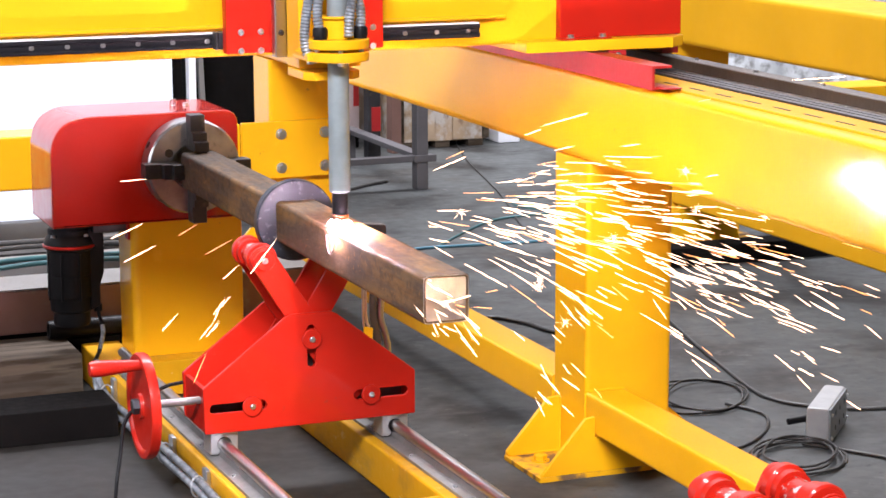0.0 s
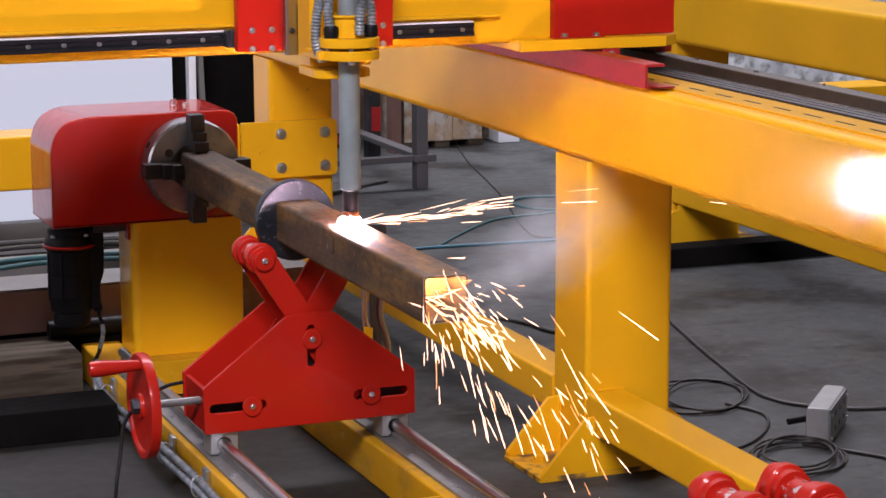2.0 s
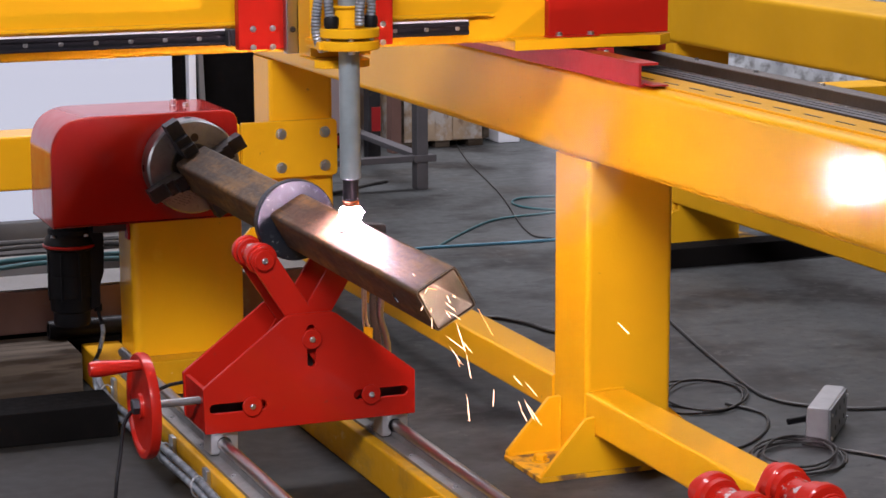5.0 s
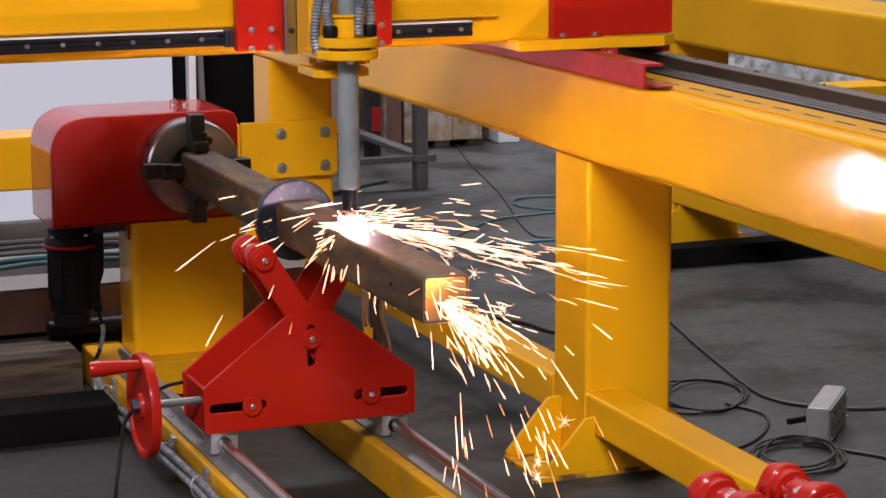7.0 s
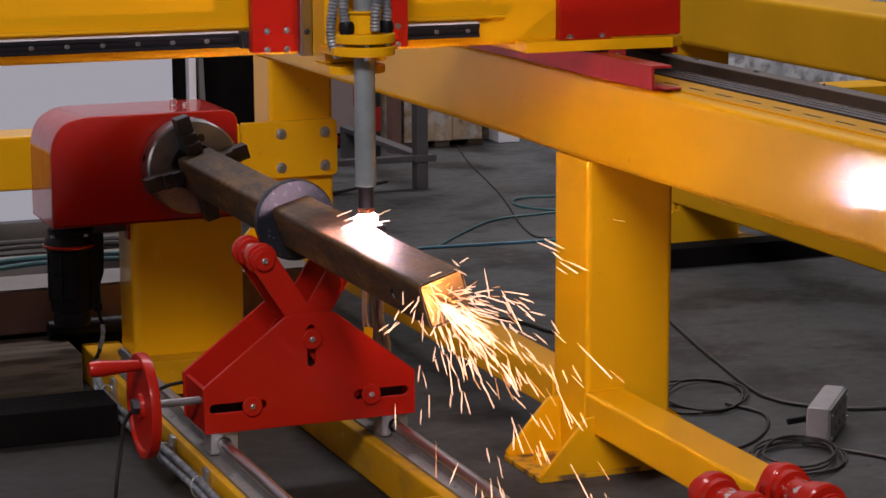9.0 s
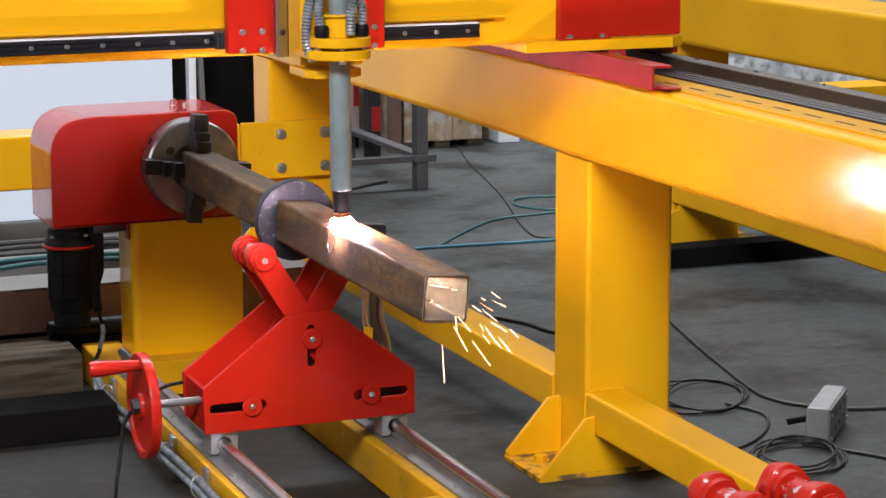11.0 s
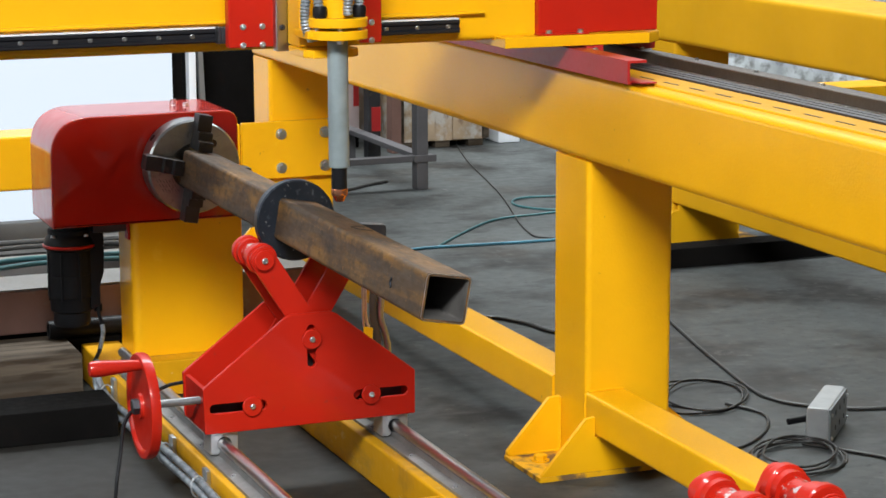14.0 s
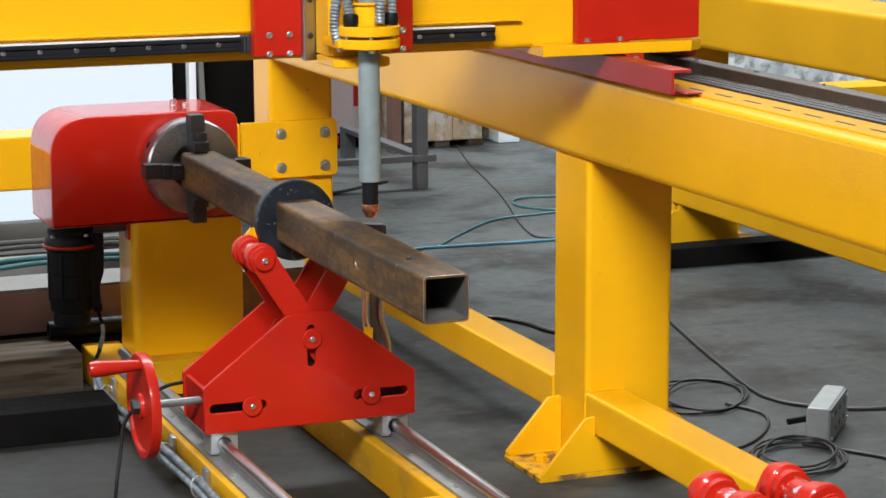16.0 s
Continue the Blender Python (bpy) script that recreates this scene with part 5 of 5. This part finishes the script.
def sparks(count, meshes, share, bundled):
    """Each spark flies several times; between its flights it lies inside the closed headstock."""
    flights = []
    for a, b, rate, kind in SPRAY:
        for _ in range(int((b - a) * rate * share)):
            flights.append((rng.uniform(a, b), kind))
    flights.sort()
    home = Vector((-0.15, 1.58, 0.48))
    free = [-100] * count
    plans = [[] for _ in range(count)]
    for t0, kind in flights:
        p, v, life = flight(kind, t0)
        f0, n = int(round(t0 * FPS)), max(3, int(life * FPS))
        k = next((i for i in sorted(range(count), key=lambda i: free[i]) if free[i] < f0 - 4), None)
        if k is None or f0 + n > 16 * FPS - 5:
            continue
        free[k] = f0 + n + 2
        plans[k].append((f0, n, p, v))
    out = []
    for k in range(count):
        if bundled:
            ob = tagged(new("spark_bundle", meshes[k % len(meshes)]), "loose handful of glowing metal streaks", "sparks", kind="stuff")
        else:
            ob = tagged(new("spark", meshes[7 if k % 24 == 0 else k % 7]), "short glowing streak of burning metal" if k % 24 else "bursting star of burning metal", "spark", "sparks from the cut")
        rows, q = [], None
        lie = Vector((-0.1, 1.607, 0.48)) if bundled else home + Vector((rng.uniform(-0.06, 0.1), rng.uniform(-0.02, 0.03), rng.uniform(-0.05, 0.05)))
        last = 0

        def put(fr, pos, quat):
            rows.append((fr / FPS, Matrix.Translation(pos) @ quat.to_matrix().to_4x4()))

        for f0, n, p, v in plans[k]:
            pts, lag = [], rng.random()
            for i in range(n + 1):
                t = (i + lag) / FPS
                vel = Vector((v.x * math.exp(-1.2 * t), v.y * math.exp(-1.2 * t), v.z - 9.8 * t * 0.75))
                pos = p + Vector((v.x * (1 - math.exp(-1.2 * t)) / 1.2, v.y * (1 - math.exp(-1.2 * t)) / 1.2, v.z * t - 4.9 * 0.75 * t * t))
                pos.z = max(pos.z, 0.006)
                pts.append((f0 + i, pos, vel.to_track_quat("X", "Z")))
            pts = [x for x in pts if x[0] >= 0]
            if len(pts) < 2:
                continue
            first = pts[0][2]
            if q is None:
                if pts[0][0] > 0:
                    put(0, lie, first)
            elif pts[0][0] - last > 2:
                put(last + 1, lie, q)
                for w in (1, 2, 3):
                    fr = last + 1 + (pts[0][0] - last - 2) * w / 4
                    if int(fr) > last + 1 and int(fr) < pts[0][0] - 1 and int(fr) > int(rows[-1][0] * FPS + 0.5):
                        put(int(fr), lie, q.slerp(first, w / 4))
            if pts[0][0] - 1 > (int(rows[-1][0] * FPS + 0.5) if rows else -1):
                put(pts[0][0] - 1, lie, first)
            for i, (fr, pos, quat) in enumerate(pts):
                put(fr, pos, quat)
            q, last = pts[-1][2], pts[-1][0]
        if q is None:
            q = Vector((0, -1, 0)).to_track_quat("X", "Z")
            put(0, lie, q)
            last = 0
        put(last + 1, lie, q)
        put(16 * FPS, lie, q)
        out.append((ob, rows))
    return out


def spray_rows(spans, seed, flat=False):
    """Blown out of the arc while the spans last; else inside the hollow gantry beam, with which it goes."""
    rows = []
    for k in range(16 * FPS + 1):
        t = k / FPS
        on = next((sp for sp in spans if sp[0] <= t < sp[1]), None)
        edge = any(abs(t - e) < 1.6 / FPS for sp in spans for e in sp[:2])
        if not (edge or k % 3 == 0 or k == 16 * FPS):
            continue
        turn = (k * 23 * seed) % 360
        if flat:
            p = tip(t) + Vector((0, 0, -0.004)) if on else Vector((0.1, 0.645 + at_time(TRAVEL, t, 1), 0.93))
            m = Matrix.Translation(p) @ pose(0, 0, 0, 0, 0, turn)
        elif on:
            p = tip(t)
            m = Matrix.Translation(p + Vector((0.006, 0, 0.0))) @ pose(0, 0, 0, 0, on[2] + 1.5 * math.sin(k * 1.7), -on[3] - 14 + 2.5 * math.sin(k * 2.3 + seed)) @ pose(0.012 * math.sin(k * 0.8), 0, 0, turn)
        else:
            m = pose(-0.3, 0.645 + at_time(TRAVEL, t, 1), 0.93, turn)
        rows.append((t, m))
    return rows


def plume_rows():
    """Out of the tube's mouth while the spans last; else inside the hollow gantry beam, with which it goes."""
    rows = []
    for k in range(16 * FPS + 1):
        t = k / FPS
        on = any(a <= t < b for a, b in PLUME_ON)
        edge = any(abs(t - e) < 1.6 / FPS for ab in PLUME_ON for e in ab)
        if edge or k % 3 == 0 or k == 16 * FPS:
            spin = pose(0, 0, 0, (k * 29) % 360)
            rows.append((t, pose(-0.004, 0.035, AX - 0.008, 0, 22 + 4 * math.sin(k * 1.3), -66 + 4 * math.sin(k * 0.9)) @ spin if on else pose(-0.5, 0.645 + at_time(TRAVEL, t, 1), 0.93) @ spin))
    return rows


# ---- smoke out of the tube's mouth ----
def smoke_material():
    m = bpy.data.materials.new("thin_smoke")
    m.use_nodes = True
    nt = m.node_tree
    L, N = nt.links.new, nt.nodes.new
    b = nt.nodes["Principled BSDF"]
    b.inputs["Base Color"].default_value = (0.75, 0.76, 0.8, 1)
    b.inputs["Roughness"].default_value, b.inputs["Specular IOR Level"].default_value = 1.0, 0.0
    co, ball, tx, rp, ml = N("ShaderNodeTexCoord"), N("ShaderNodeTexGradient"), N("ShaderNodeTexNoise"), N("ShaderNodeMapRange"), N("ShaderNodeMath")
    mp = N("ShaderNodeMapping")
    mp.inputs["Scale"].default_value = (12, 12, 7.5)
    ball.gradient_type = "SPHERICAL"
    tx.inputs["Scale"].default_value, tx.inputs["Detail"].default_value, tx.inputs["Distortion"].default_value = 13, 4, 0.8
    rp.inputs["From Min"].default_value, rp.inputs["From Max"].default_value, rp.inputs["To Max"].default_value = 0.28, 0.75, 0.36
    ml.operation = "MULTIPLY"
    L(co.outputs["Object"], mp.inputs["Vector"])
    L(mp.outputs[0], ball.inputs["Vector"])
    L(co.outputs["Object"], tx.inputs["Vector"])
    L(tx.outputs["Fac"], rp.inputs["Value"])
    L(ball.outputs["Fac"], ml.inputs[0])
    L(rp.outputs[0], ml.inputs[1])
    L(ml.outputs[0], b.inputs["Alpha"])
    return m


def wisp_mesh(seed):
    """A curled veil of smoke, upright, fading to its rim."""
    bm = bmesh.new()
    n = 14
    g = [[bm.verts.new((x * 0.085, 0.02 * noise.noise(Vector((x * 1.3 + seed, z * 1.3, seed))) + 0.025 * x * x, z * 0.134)) for x in [i / n * 2 - 1 for i in range(n + 1)]] for z in [i / n * 2 - 1 for i in range(n + 1)]]
    for i in range(n):
        for j in range(n):
            bm.faces.new((g[i][j], g[i][j + 1], g[i + 1][j + 1], g[i + 1][j]))
    return bm


SMOKE = smoke_material()
wisps = [tagged(part("smoke_wisp", wisp_mesh(2.7 * k), SMOKE, None), "thin grey wisp of cutting smoke", "smoke", kind="stuff") for k in range(6)]


def wisp_rows(k):
    """Rises from the tube's mouth and drifts off, again and again; else inside the closed headstock."""
    lie = pose(-0.1, 1.607, 0.49, 0, 90)
    rows, t = [(0, lie)], 1.1 + 0.3 * k
    for _ in range(2 if k < 3 else 1):
        rows.append((t, lie))
        for i in range(8):
            a = i / 7
            p = Vector((0.03, -0.02, AX + 0.01)) + RIGHT * (0.075 + 0.14 * a + 0.02 * math.sin(k * 2.1)) + Vector((0, 0.05 * a, 0.19 * a ** 1.3 + 0.02 * math.sin(k)))
            rows.append((t + 1 / FPS + 1.5 * a, pose(p.x, p.y, p.z, 0, 60 - 55 * a + 12 * math.sin(k * 1.3), -21)))
        rows.append((t + 1.5 + 2 / FPS, lie))
        t += 1.9
    if k in (4, 5):
        rows += [(11.2, lie), (11.2 + 1 / FPS, pose(0.07 + 0.03 * (k - 4), -0.03, AX, 0, 80, -21)), (11.7, pose(0.09 + 0.03 * (k - 4), -0.03, AX + 0.01, 0, 70, -21)), (11.7 + 1 / FPS, lie)]
    return rows + [(16, lie)]


def motions():
    walk(fan, spray_rows(((2.75, 3.12), (6.2, 7.25), (7.3, 7.7)), 1, True))
    for ob, spans, seed in zip(sprays, SPRAY_ON, (1, 1.1, 1.2)):
        walk(ob, spray_rows(spans, seed))
    walk(plume, plume_rows())
    for k, ob in enumerate(wisps):
        walk(ob, wisp_rows(k))
    walk(gan, [(t, pose(0, 0.6 + dy, 0.83)) for t, dy, dx, dz in TRAVEL])
    walk(car, [(t, pose(dx, 0.48 + dy, 0.82)) for t, dy, dx, dz in TRAVEL])
    walk(torch, [(t, pose(0, 0, dz)) for t, dy, dx, dz in TRAVEL])
    walk(chuck, [(t, pose(0, 1.5, AX, 0, a, 0)) for t, a in TURN])
    walk(tube, [(t, pose(0, 0.7, AX, 0, a, 0)) for t, a in TURN])
    arcs, jets = [], []
    for k in range(0, 117, 3):
        t = k / 10
        p = tip(t)
        f = 47 * k
        arcs.append((t, pose(p.x, p.y, p.z, 0, 0, f % 83)))
        jets.append((t, pose(p.x * 0.6, p.y + (0.05 if t < 0.85 or 3.75 < t < 5.5 or t > 9.3 else -0.24), AX - 0.004, 0, 0, f % 71)))
    p = tip(11.6)
    arcs.append((11.6, pose(p.x, p.y, p.z)))
    jets.append((11.6, pose(p.x * 0.6, p.y + 0.05, AX - 0.004)))
    p = tip(11.7)
    arcs += [(11.6 + 1 / FPS, pose(p.x, p.y + 0.30, 0.93)), (16, pose(p.x, p.y + 0.30, 0.93))]
    for t, dy, dx, dz in TRAVEL:
        if 11.75 < t < 16:
            p = tip(t)
            arcs.insert(-1, (t, pose(p.x, p.y + 0.30, 0.93)))
    p = tip(16)
    arcs[-1] = (16, pose(p.x, p.y + 0.30, 0.93))
    jets += [(11.6 + 1 / FPS, pose(0, 1.58, AX)), (16, pose(0, 1.58, AX))]
    lie, sit = pose(-0.2, 1.6, 0.45), pose(-0.010, 0.085, AX - 0.030)
    walk(ember, [(0, lie), (11.7, lie), (11.7 + 1 / FPS, sit), (13.3, sit), (13.3 + 1 / FPS, lie), (16, lie)])
    walk(arc, arcs)
    cold, fill_spot = pose(-0.2, 1.6, 0.5), [pose(-0.01, 0.40, AX + 0.006)] * 2
    walk(bore_fill, [(0, fill_spot[0]), (0.8, fill_spot[1]), (0.8 + 1 / FPS, cold), (3.7, cold), (3.7 + 1 / FPS, fill_spot[0]), (5.3, fill_spot[1]), (5.3 + 1 / FPS, cold), (10.6, cold), (10.6 + 1 / FPS, fill_spot[0]), (11.6, fill_spot[1]), (11.6 + 1 / FPS, cold), (16, cold)])
    walk(jet, jets)
    handfuls = []
    for n in (5, 6, 7, 8):
        bm = bundle_mesh(n)
        me = bpy.data.meshes.new("spark_bundle")
        bm.to_mesh(me)
        bm.free()
        me.materials.append(HOT)
        handfuls.append(me)
    for ob, rows in sparks(280, spark_meshes(), 0.75, False) + sparks(90, handfuls, 0.2, True):
        walk(ob, rows)


motions()
